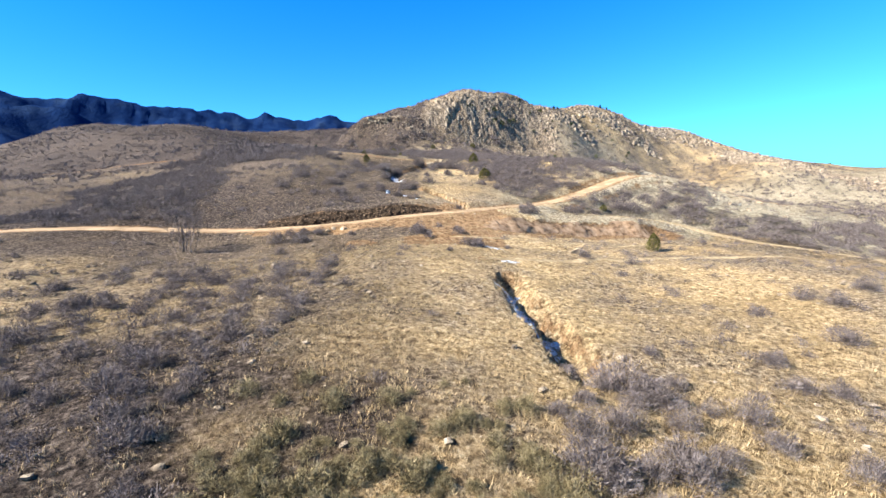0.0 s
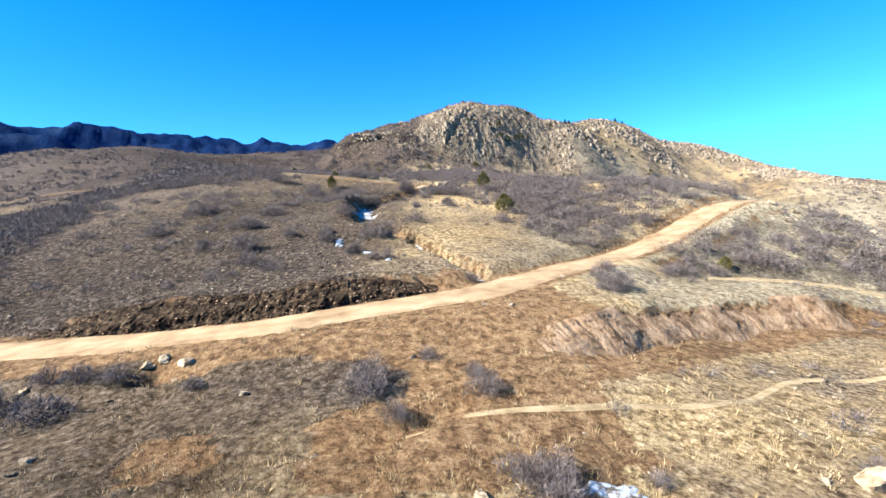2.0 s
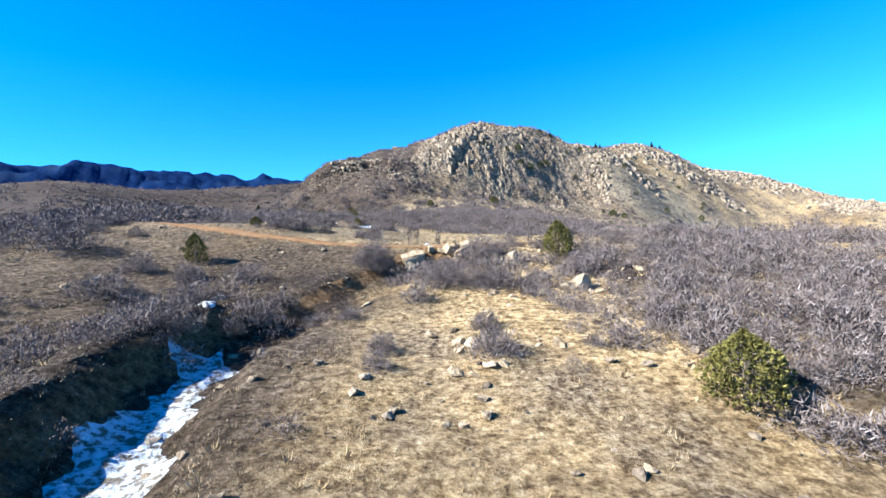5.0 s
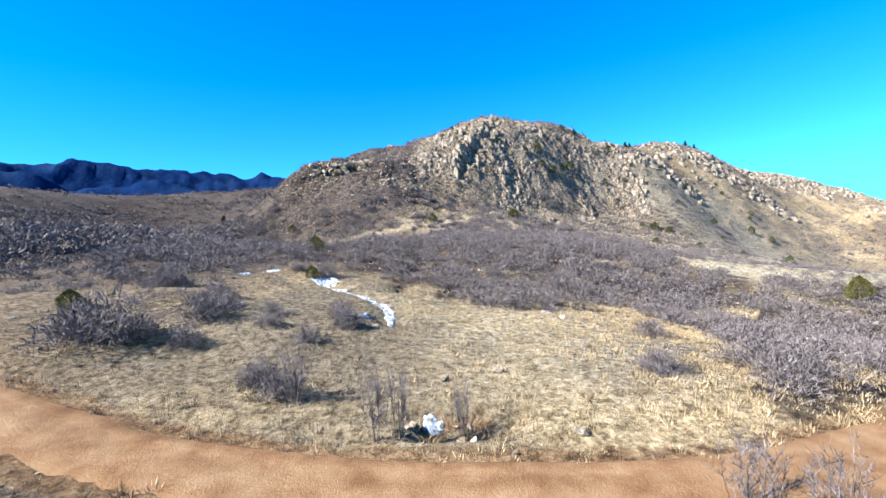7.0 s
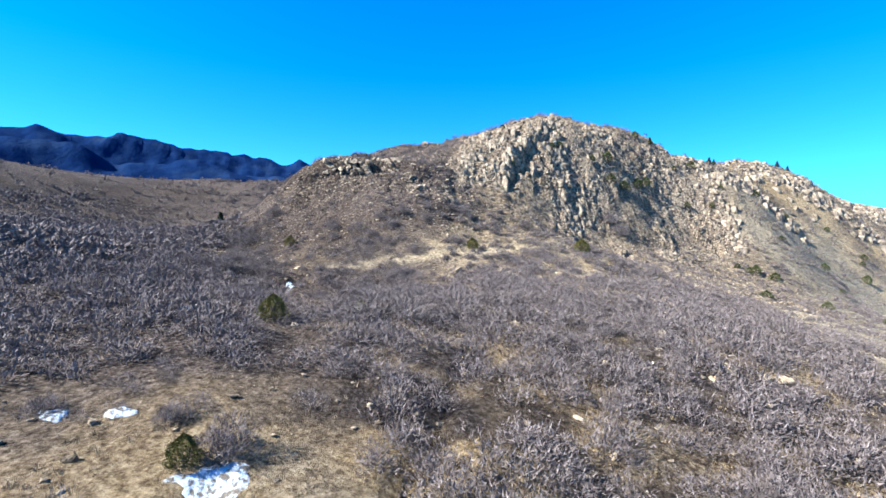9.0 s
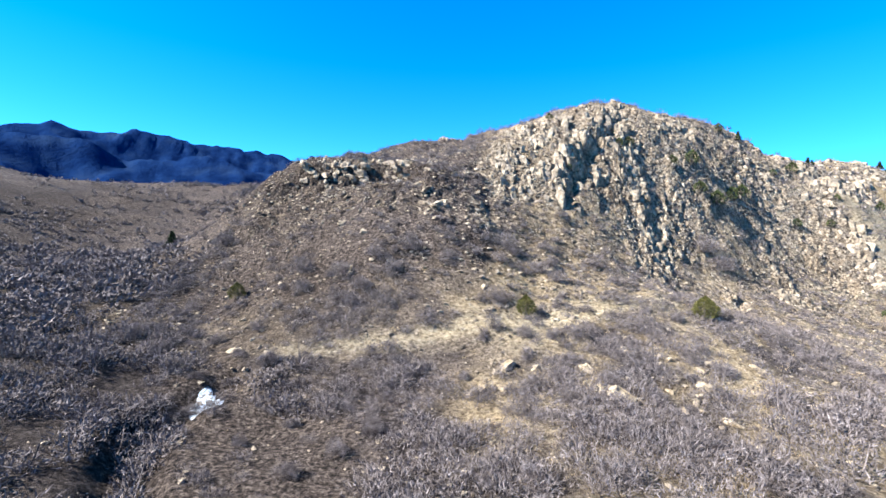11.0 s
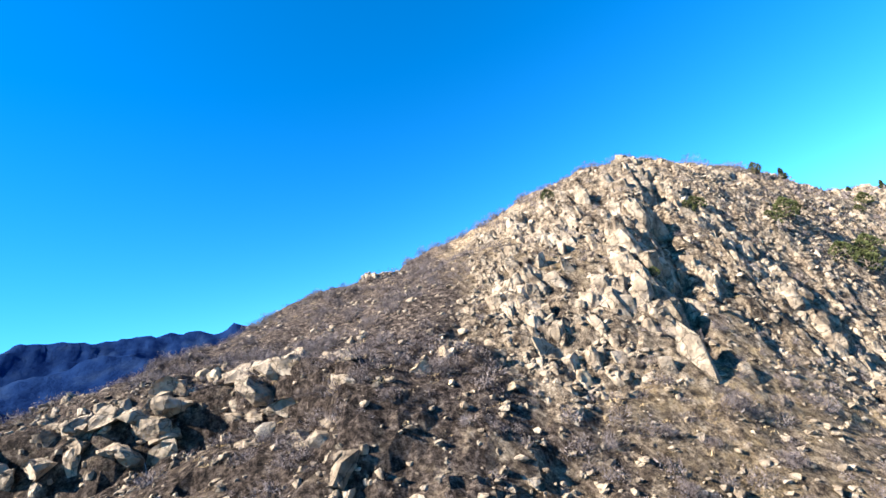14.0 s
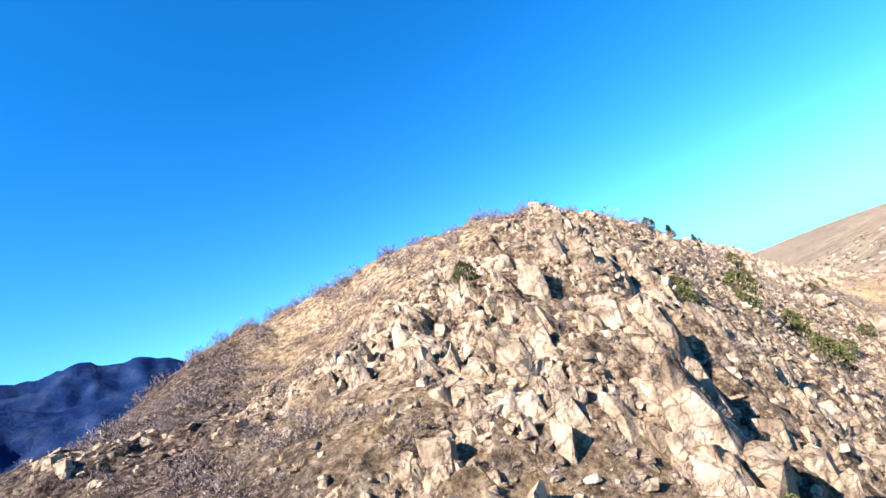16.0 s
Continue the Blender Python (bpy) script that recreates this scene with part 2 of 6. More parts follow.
LOCAL = [
    [1.6, -0.4, 5.7, -4.7, 5.3, -5.8, -2.2],
    [2.9, -3.5, 3.5, -3.1, 4.0, -0.2, -1.0],
    [1.1, -2.7, 3.1, -0.4, -6.0, -1.2, -1.5],
    [2.2, 6.0, 1.0, -1.9, 2.7, -0.4, -1.8],
    [3.3, -2.6, -2.5, 1.2, 4.4, -0.9, -0.3],
    [5.4, 4.0, 3.3, 2.4, -2.3, -1.9, -1.9],
    [-2.6, -1.6, -3.4, -2.9, -3.3, 5.6, -1.6],
    [0.6, 4.4, 3.5, 1.2, -2.9, 4.4, -4.7],
    [1.3, -9.7, -1.6, 1.2, 0.0, -1.2, -4.0],
    [-2.5, -1.4, 1.5, -4.7, -0.8, 0.2, 1.7],
    [3.5, 6.9, 2.4, -3.6, -7.1, -4.7, -0.7],
    [4.2, 3.1, 2.1, 4.9, -1.7, 5.8, -4.7],
    [-4.9, 1.4, 7.7, 5.9, 2.7, 15.6, 3.8],
]
HILL_X, HILL_Y, HILL_R = [-50, -34, -18, -2, 14, 30, 46, 62, 78], [298, 314, 330, 346, 362, 378], 13
HILL = [
    [-5.8, 1.3, 3.5, -4.9, 4.1, 3.7, 1.2, 0.2, 0.6],
    [10.5, -3.1, 3.4, -1.3, -4.4, -6.2, 2.0, 1.0, -0.4],
    [2.2, -1.9, -2.8, 2.3, 11.2, -2.6, -2.6, -2.6, -2.5],
    [-0.3, 5.9, 0.4, -1.5, -2.8, 9.3, 4.8, -7.4, -7.3],
    [-3.1, -2.2, 0.2, -9.8, 7.0, -2.1, 4.1, 5.8, -3.9],
    [-1.8, -3.5, 4.0, 0.0, 2.7, -4.2, -0.2, 3.9, -4.5],
]
RIDGE_X, RIDGE_Y, RIDGE_R = [106, 146, 186, 226, 266], [300, 340, 380, 420, 460, 500], 34
RIDGE = [
    [-0.4, 6.0, 5.5, 0.5, -0.6],
    [-0.8, -11.2, -4.3, -1.6, 2.3],
    [0.9, -2.3, -9.2, -11.1, 11.6],
    [-1.0, 20.9, 2.1, -9.5, 1.8],
    [2.9, 2.0, 5.4, 12.2, 1.4],
    [-0.5, -6.3, -1.6, 5.7, 10.8],
]
WEST_X, WEST_Y, WEST_R = [-230, -180, -130, -85], [230, 280, 330, 380, 430], 42
WEST = [
    [-2.8, -7.0, 0.8, 4.4],
    [1.2, 4.9, 5.9, 1.6],
    [3.1, 8.9, -5.9, -15.7],
    [-4.3, 0.4, 2.2, -1.1],
    [-3.0, -1.6, 8.1, 5.3],
]
NETS = [(BROAD_X, BROAD_Y, BROAD_R, BROAD), (LOCAL_X, LOCAL_Y, LOCAL_R, LOCAL), (HILL_X, HILL_Y, HILL_R, HILL), (RIDGE_X, RIDGE_Y, RIDGE_R, RIDGE), (WEST_X, WEST_Y, WEST_R, WEST)]

JUNIPERS = [(36.3, 75.8, 2.2), (38.1, 104.9, 1.7), (12.7, 130.5, 3.4), (11.7, 157.0, 3.0), (-25.3, 156.5, 2.1), (-30.5, 184.6, 1.8), (-17.3, 204.6, 1.6), (57.9, 212.8, 3.2), (-15.2, 231.4, 1.5), (-3.2, 284.5, 2.6), (21.7, 288, 3.4), (-22.5, 226, 2.7), (-47, 289, 2.6)]
HILL_JUNIPERS = [(9, 322.8, 1.2), (22.5, 334.4, 2.1), (25.4, 337, 2.6), (42.7, 337.3, 3.2), (6.5, 338.4, 1.8), (36.7, 339.1, 2.6), (48, 339.7, 3.6), (43.2, 343.3, 3.5), (54.3, 345.4, 3.2), (58, 347.9, 3.4), (59.7, 364.8, 2.5), (82.9, 367.9, 3)]
PINES = [(-88, 330, 3.5), (98, 384, 2.6), (102, 388, 2.2), (150, 421, 2.6), (157, 424, 2.2), (66, 366, 2.2)]
# thickets of bare oak, as outlines on the plan
THICKETS = [
    [(18, 172), (26, 200), (46, 214), (60, 196), (36, 168)],
    [(-41, 284), (-36, 286.5), (-29, 285), (-23, 283.5), (-15, 282.5), (-11, 279.5), (-16.8, 277), (-20, 278), (-26, 278.6), (-33, 279.4), (-39, 281)],
    [(-32.5, 277), (-28, 279), (-21.7, 277.4), (-21, 275), (-29.4, 275)],
    [(-63, 287), (-53, 286), (-46, 277.7), (-50, 275)],
    [(-67, 297), (-60, 300), (-57, 291), (-65, 288)],
    [(0, 279), (18, 293), (42, 303), (44, 288), (12, 276)],
    [(27, 103.7), (34, 109.7), (50, 118.6), (70, 127), (66, 111), (57, 102), (47, 100), (37, 102)],
    [(-114, 194), (-62, 200), (-60, 285), (-90, 330), (-112, 318)],
    [(58, 99), (63, 110), (76, 108), (123, 121), (110, 95), (79, 77), (70, 81)],
    [(-90, 86), (-60, 76), (-54, 90), (-56, 130), (-90, 170), (-112, 150)],
    [(-75, 140), (-48, 150), (-42, 175), (-70, 190), (-100, 180)],
    [(-17, 128), (-9, 139), (-8, 150), (-13, 153), (-21, 142), (-23, 130)],
    [(10, 140), (16, 152), (34, 152), (42, 138), (34, 130), (30, 124), (17, 126)],
    [(17, 119), (32, 126), (45, 122), (32, 116), (21, 108), (16, 112)],
    [(48, 119), (51, 118), (35, 101), (28, 101), (32, 106)],
    [(8, 159), (57, 229), (77, 198), (13, 135), (10, 136), (12, 143), (9, 149)],
    [(-5, 157), (4, 155), (4, 148), (-2, 149)],
    [(-23, 226), (-18, 271), (24, 283), (66, 295), (47, 236), (53, 229), (28, 201), (19, 201), (7, 192), (2, 191), (-1, 198), (-6, 209), (-16, 209)],
    [(-42, 204), (-67, 239), (-52, 289), (-23, 221), (-29, 211), (-37, 204)],
    [(-25, 223), (-19, 229), (-5, 225), (-5, 211), (-10, 211), (-19, 212)],
    [(-6, 254), (26, 248), (45, 244), (21, 214), (4, 208), (-5, 216)],
    [(-38, 273), (-11, 274), (-11, 265), (-33, 265)],
    [(-55, 269), (-41, 274), (-43, 269), (-46, 262)],
    [(-64, 238), (-54, 263), (-36, 254), (-26, 217), (-37, 213)],
]

# ---- noise ----
TABLE = np.random.RandomState(5).rand(256, 256)


def vnoise(x, y, seed=0):
    x, y = np.asarray(x, float) + 17.3 * seed, np.asarray(y, float) - 9.1 * seed
    i, j = np.floor(x).astype(int), np.floor(y).astype(int)
    u, v = x - i, y - j
    u, v = u * u * (3 - 2 * u), v * v * (3 - 2 * v)
    g = lambda a, b: TABLE[a & 255, b & 255]
    return (g(i, j) * (1 - u) + g(i + 1, j) * u) * (1 - v) + (g(i, j + 1) * (1 - u) + g(i + 1, j + 1) * u) * v


def fbm(x, y, octaves=4, seed=0):
    """Noise about zero, within about one."""
    total, amp = 0.0, 1.0
    for k in range(octaves):
        total, amp = total + amp * (vnoise(x * 2**k, y * 2**k, seed + k) * 2 - 1), amp * 0.5
    return total


def blocks(x, y, seed=0):
    """A random value of the nearest scattered point: broken ground of separate flat-topped blocks."""
    i, j = np.floor(x).astype(int), np.floor(y).astype(int)
    best, val = np.full(np.shape(x), 9e9), np.zeros(np.shape(x))
    for a in (-1, 0, 1):
        for b in (-1, 0, 1):
            p, q = (i + a + 31 * seed) & 255, (j + b) & 255
            d = (i + a + TABLE[p, q] - x) ** 2 + (j + b + TABLE[q, p] - y) ** 2
            val = np.where(d < best, TABLE[(p * 7 + 3) & 255, (q * 13 + 5) & 255], val)
            best = np.minimum(best, d)
    return val


def step(a, b, v):
    u = np.clip((v - a) / (b - a), 0, 1)
    return u * u * (3 - 2 * u)


# ---- lines on the land ----
def along(points, gap=1.0):
    """A smooth line through points, sampled about every gap metres."""
    p = np.array([points[0], *points, points[-1]], float)
    out = []
    for k in range(1, len(p) - 2):
        n = max(2, int(np.hypot(*(p[k + 1] - p[k])[:2]) / gap))
        t = np.linspace(0, 1, n, endpoint=False)[:, None]
        a, b, c, d = p[k - 1], p[k], p[k + 1], p[k + 2]
        out.append(0.5 * (2 * b + (c - a) * t + (2 * a - 5 * b + 4 * c - d) * t**2 + (3 * b - a - 3 * c + d) * t**3))
    return np.concatenate(out + [p[-1:]])


def off_line(x, y, line):
    """Distance from a line, the side (positive on its left) and the nearest sample."""
    x, y = np.asarray(x, float), np.asarray(y, float)
    best, at = np.full(x.shape, 1e9), np.zeros(x.shape, int)
    for k, p in enumerate(line):
        d = (x - p[0]) ** 2 + (y - p[1]) ** 2
        at = np.where(d < best, k, at)
        best = np.minimum(best, d)
    way = np.gradient(line[:, :2], axis=0)
    w, p = way[at], line[at]
    side = w[..., 0] * (y - p[..., 1]) - w[..., 1] * (x - p[..., 0])
    return np.sqrt(best), np.where(side >= 0, 1.0, -1.0), at


ROAD_LOWER = along([(-230, 78), (-180, 72), (-140, 73), (-110, 76), (-75, 79), (-46, 81), (-32, 81.6), (-12.8, 80.9), (1.8, 85.3), (10.0, 92.9), (20.9, 103.2), (37.2, 116.2), (49.5, 125.4), (58, 131), (68, 135), (82, 136), (100, 131)])
ROAD_SPUR = along([(18, 99), (25, 101), (34, 101), (42, 102), (52, 100), (60, 91), (72, 85), (90, 80)])
ROAD_UPPER = along([(-190, 215), (-150, 216), (-110, 208), (-75, 194), (-52, 182.6), (-37.8, 175.4), (-24.8, 170.2), (-14.8, 166.8), (-7.2, 165.2), (-0.6, 164.8), (5, 164.5), (10.2, 164.6), (17.3, 166.8), (26, 168.5), (38, 167), (55, 160), (74, 150), (90, 139), (100, 131)])
TRAIL = along([(4, 54), (8, 56), (12.8, 57.4), (18.8, 60.5), (24.3, 64.4), (35, 67.5), (50, 70), (66, 71)])
TRAIL_HIGH = along([(-2, 67), (3.3, 68.6), (6.7, 69.3), (11.6, 70.3), (16.9, 71.6), (24.5, 76.5), (29.9, 77.9), (40, 80)])
HILL_PATH = along([(-34, 275), (-26, 276), (-18, 277), (-8, 281), (8, 288), (18, 291)])
CLEFT = along([(26, 347), (23, 343), (20, 338), (14.8, 331), (12.8, 327.5), (10.4, 324), (8.6, 321), (7.2, 317)], 0.7)
SCARP = along([(2, 74.5), (6.5, 77), (11, 79), (16.5, 83), (24, 87.5), (33, 91.5), (42, 94), (50, 95)])
LEDGE = along([(-54, 309), (-48, 311.5), (-42, 313), (-35, 314.5), (-29, 315), (-24.5, 313), (-21, 309), (-19, 305)])
GULLY_LOW = along([(6.8, 48.5), (7.6, 39.5), (8.8, 32.6), (9.6, 28.5)])
GULLY_MID = along([(-9.8, 113), (-7.4, 110), (-3.6, 104.3), (0.2, 99), (3, 95), (4.6, 92.3)])
GULLY_DARK = along([(-1, 160.5), (-3.5, 158), (-6.5, 152.5), (-10.5, 146), (-13.4, 140), (-14.0, 134), (-12.8, 126), (-11.2, 119), (-9.8, 113)])
DITCH = along([(-10.5, 64), (-5, 65.7), (-1.5, 67.5), (1.5, 69.8)])
SNOW_LINE = along([(-15.4, 203.3), (-13, 201), (-10.8, 198.3), (-8, 194), (-6.3, 190.2), (-5.6, 185)], 0.5)
WASH = along([(-17.6, 73.5), (-17.2, 70), (-16.4, 66.5)])
GULLY_TOP = along([(-2, 228), (-3.3, 221.7), (-4.7, 216.6), (-5.5, 211.5), (-6.2, 207.6), (-6, 200)])
DRAW_WEST = along([(-36, 270), (-37.5, 266), (-38, 262), (-36, 255), (-30, 246), (-22, 238), (-18, 230)])


def swells(x, y, xs, ys, r, table):
    t = np.array(table)
    ex = [np.exp(-((x - a) ** 2) / (2 * r * r)) for a in xs]
    total = 0.0
    for j, b in enumerate(ys):
        total = total + np.exp(-((y - b) ** 2) / (2 * r * r)) * sum(t[j, i] * ex[i] for i in range(len(xs)))
    return total


def bare_land(x, y):
    z = 1.6 + 0.085 * np.clip(y, -240, 400)
    for net in NETS:
        z = z + swells(x, y, *net)
    z = z + 7.5 * np.exp(-(((x - 175) / 85) ** 2) - ((y - 425) / 45) ** 2)
    far = step(400, 780, np.hypot(x - 30, y - 250))
    plain = -150 + 105 * step(54, 66, np.degrees(np.arctan2(x, y)))
    return z * (1 - far) + far * (plain + 4 * fbm(x / 300, y / 300, 3))


ROADS = [(ROAD_LOWER, 2.9), (ROAD_SPUR, 1.7), (ROAD_UPPER, 2.0)]
for line, half in ROADS:
    z = bare_land(line[:, 0], line[:, 1])
    pad = np.pad(z, 6, mode="edge")
    line_z = np.convolve(pad, np.ones(13) / 13, "valid")
    ROADS[[r[0] is line for r in ROADS].index(True)] = (line, half, line_z)


CRAGS = [(20, 333, 34, 17), (-2, 322, 12, 14), (58, 350, 30, 14), (-38, 308, 20, 7), (-20, 303, 14, 6), (-33, 317, 13, 4), (-50, 313, 8, 4), (10, 345, 30, 8), (95, 372, 30, 10), (150, 405, 40, 12), (215, 440, 50, 14), (240, 470, 30, 16), (270, 400, 20, 16), (290, 388, 20, 16), (302, 365, 18, 14), (316, 350, 18, 14), (322, 325, 18, 14)]


def crag(x, y):
    """How rocky the land is, 0 to 1."""
    m = np.full(np.shape(x), -1.0)
    for cx, cy, rx, ry in CRAGS:
        m = np.maximum(m, 1.25 - np.sqrt(((x - cx) / rx) ** 2 + ((y - cy) / ry) ** 2))
    return step(0.12, 0.55, m + 0.5 * fbm(x / 9, y / 9, 3, 21))


def land(x, y):
    """The height of the ground."""
    x, y = np.asarray(x, float), np.asarray(y, float)
    z = bare_land(x, y)
    near = (np.abs(x) < 140) & (y > -20) & (y < 420)
    z = z + np.where(near, 0.35 * fbm(x / 9, y / 9, 4, 3), 0) + 1.5 * fbm(x / 60, y / 60, 3, 8) * step(120, 300, np.hypot(x, y - 200))
    z = z + np.where(near, 0.55 * fbm(x / 3.2, y / 3.2, 3, 15) * step(272, 300, y), 0)
    rocky = crag(x, y)
    wx, wy = x + 1.2 * fbm(x / 5, y / 5, 2, 31), y + 1.2 * fbm(x / 5, y / 5, 2, 32)
    tall = np.where(near, (blocks(wx / 4.2, wy / 3.0, 1) - 0.45) * 1.9 + (blocks(wx / 1.9, wy / 1.5, 2) - 0.5) * 1.5, fbm(x / 14, y / 14, 4, 2) * 2.5)
    z = z + rocky * tall * np.where(x < 0, 0.45 + 0.55 * step(-14, 0, x), 1.0)
    for line, deep, wide in ((GULLY_LOW, 2.0, 1.5), (GULLY_MID, 1.6, 1.1), (GULLY_DARK, 1.7, 2.6), (GULLY_TOP, 0.8, 1.1), (DRAW_WEST, 1.4, 2.2), (DITCH, 0.6, 0.6), (WASH, 0.7, 0.7), (SNOW_LINE, 0.6, 1.0)):
        box = (x > line[:, 0].min() - 12) & (x < line[:, 0].max() + 12) & (y > line[:, 1].min() - 12) & (y < line[:, 1].max() + 12)
        if box.any():
            d, side, _ = off_line(x[box], y[box], line)
            d = d + 0.5 * fbm(x[box] / 2.5, y[box] / 2.5, 2, 4)
            if line is GULLY_DARK:  # the western bank, raised to throw shade on the snow
                z[box] += 0.9 * (side < 0) * np.exp(-(((d - 4.0) / 1.7) ** 2)) * step(150, 140, y[box]) * step(112, 118, y[box])
            z[box] -= deep * np.exp(-((d / wide) ** 4))
    for hx, hy, rx, ry, deep in ((-19.2, 75.0, 1.5, 1.1, 1.5), (-0.6, 169.2, 2.4, 1.1, 1.3), (-17.8, 95.0, 1.6, 1.2, 0.6), (-11.6, 102.3, 1.2, 1.8, 0.6)):
        z -= deep * np.exp(-(((x - hx) / rx) ** 4) - ((y - hy) / ry) ** 4)
    z -= 2.8 * np.exp(-(((x - 0.2) / 3.4) ** 4) - ((y - 158.8) / 2.7) ** 4)
    box = (x > -2) & (x < 38) & (y > 308) & (y < 356)
    if box.any():  # the great rib of the crag and the cleft on its eastern side
        d, side, at = off_line(x[box], y[box], CLEFT)
        d = d * side + 0.6 * fbm(x[box] / 3, y[box] / 3, 2, 13)
        ends = step(0, 8, at) * step(len(CLEFT), len(CLEFT) - 6, at)
        z[box] += ends * (1.3 * np.exp(-(((d + 1.7) / 1.5) ** 2)) - 2.2 * np.exp(-(((d - 0.9) / 1.1) ** 2)))
    box = (x > -16) & (x < 62) & (y > 66) & (y < 110)
    if box.any():
        d, side, at = off_line(x[box], y[box], SCARP)
        d = d * side + 0.9 * fbm(x[box] / 5, y[box] / 5, 2, 6)
        ends = step(0, 14, at) * step(len(SCARP), len(SCARP) - 8, at)
        z[box] += ends * 1.9 * np.tanh(d / 1.8) * np.exp(-np.abs(d) / 6)
    box = (x > -68) & (x < -6) & (y > 292) & (y < 332)
    if box.any():  # the rocky ledge on the hill's western shoulder
        d, side, at = off_line(x[box], y[box], LEDGE)
        d = d * side + 1.0 * fbm(x[box] / 3.5, y[box] / 3.5, 3, 16)
        ends = step(0, 7, at) * step(len(LEDGE), len(LEDGE) - 6, at)
        z[box] += ends * 2.6 * np.tanh(d / 0.8) * np.exp(-np.abs(d) / np.where(d > 0, 7, 3.5))
    for line, half, line_z in ROADS:
        box = (x > line[:, 0].min() - 20) & (x < line[:, 0].max() + 20) & (y > line[:, 1].min() - 20) & (y < line[:, 1].max() + 20)
        if not box.any():
            continue
        d, side, at = off_line(x[box], y[box], line)
        w = step(half + 2.2 + 3.0 * (side < 0) * (line is ROAD_LOWER), half, d)
        if line is ROAD_SPUR:  # it leaves the main road level
            w = w * step(21, 30, x[box]) * step(3.4, 7.0, off_line(x[box], y[box], ROAD_LOWER)[0])
        up = z[box]
        if line is ROAD_LOWER:  # the cut bank on the road's upper side
            cut = (side > 0) * step(-42, -22, x[box]) * step(5, -9, x[box])
            up = up + cut * 1.5 * step(half + 1.6, half + 3.2, d + 0.4 * fbm(x[box] / 3, y[box] / 3, 2, 7)) * np.exp(-np.clip(d - 4, 0, None) / 6)
            w = np.where(cut > 0.3, step(half + 2.2, half + 0.8, d), w)
        if line is ROAD_UPPER:  # a grassy lip below the road
            up = up + (side < 0) * 0.35 * np.exp(-(((d - half - 2.2) / 0.9) ** 2)) * (1 - np.exp(-(((x[box] - 0.5) / 5) ** 4)))
        z[box] = up * (1 - w) + (line_z[at] + 0.05 * fbm(x[box] / 3, y[box] / 3, 2, 9)) * w
    return z


def spread(lo, hi, fine, first, last, far_lo, far_hi, grow=1.13):
    """Even steps from lo to hi, growing ones outside them."""
    mid = list(np.arange(lo, hi + fine * 0.5, fine))
    out, s = [lo], fine
    while out[-1] > far_lo:
        s = min(s * grow, 220)
        out.append(out[-1] - s)
    back, s = [mid[-1]], fine
    while back[-1] < far_hi:
        s = min(s * grow, 220)
        back.append(back[-1] + s)
    return np.array(out[:0:-1] + mid + back[1:])


def sheet(name, xs, ys, height):
    gx, gy = np.meshgrid(xs, ys)
    gz = height(gx.ravel(), gy.ravel())
    co = np.stack([gx.ravel(), gy.ravel(), gz], 1)
    w, h = len(xs), len(ys)
    k = (np.arange(h - 1)[:, None] * w + np.arange(w - 1)[None]).ravel()
    quads = np.stack([k, k + 1, k + w + 1, k + w], 1)
    me = bpy.data.meshes.new(name)
    me.vertices.add(len(co)), me.loops.add(quads.size), me.polygons.add(len(quads))
    me.vertices.foreach_set("co", co.ravel())
    me.loops.foreach_set("vertex_index", quads.ravel())
    me.polygons.foreach_set("loop_start", np.arange(0, quads.size, 4))
    me.polygons.foreach_set("loop_total", np.full(len(quads), 4))
    me.update()
    return me, co, quads


def inside(x, y, poly):
    hit = np.zeros(np.shape(x), bool)
    for (x0, y0), (x1, y1) in zip(poly, poly[1:] + poly[:1]):
        hit ^= ((y0 > y) != (y1 > y)) & (x < (x1 - x0) * (y - y0) / ((y1 - y0) or 1e-9) + x0)
    return hit


xs = spread(-58, 78, 0.72, 0, 0, -4700, 4700)
ys = spread(8, 365, 0.72, 0, 0, -1500, 4700)
me, co, quads = sheet("ground", xs, ys, land)
rocky = crag(co[:, 0], co[:, 1])
gz = co[:, 2].reshape(len(ys), len(xs))
GX, GY, GZ = xs, ys, gz


def on_ground(x, y):
    """The height of the ground sheet as it is meshed."""
    x, y = np.asarray(x, float), np.asarray(y, float)
    i = np.clip(np.searchsorted(GX, x) - 1, 0, len(GX) - 2)
    j = np.clip(np.searchsorted(GY, y) - 1, 0, len(GY) - 2)
    u, v = np.clip((x - GX[i]) / (GX[i + 1] - GX[i]), 0, 1), np.clip((y - GY[j]) / (GY[j + 1] - GY[j]), 0, 1)
    return (GZ[j, i] * (1 - u) + GZ[j, i + 1] * u) * (1 - v) + (GZ[j + 1, i] * (1 - u) + GZ[j + 1, i + 1] * u) * v


slope = np.hypot(np.gradient(gz, ys, axis=0), np.gradient(gz, xs, axis=1)).ravel()
cover = np.zeros((len(co), 4), np.float32)
cover[:, 0] = 0.55 * step(0.55, 1.1, slope) * (1 - rocky) * step(210, 190, co[:, 1])
for line, half, _ in (ROADS[0], ROADS[2]):
    box = (co[:, 0] > line[:, 0].min() - 8) & (co[:, 0] < line[:, 0].max() + 8) & (co[:, 1] > line[:, 1].min() - 8) & (co[:, 1] < line[:, 1].max() + 8)
    d, _, _ = off_line(co[box, 0], co[box, 1], line)
    cover[box, 0] = np.maximum(cover[box, 0], 0.65 * step(half + 1.6, half, d))
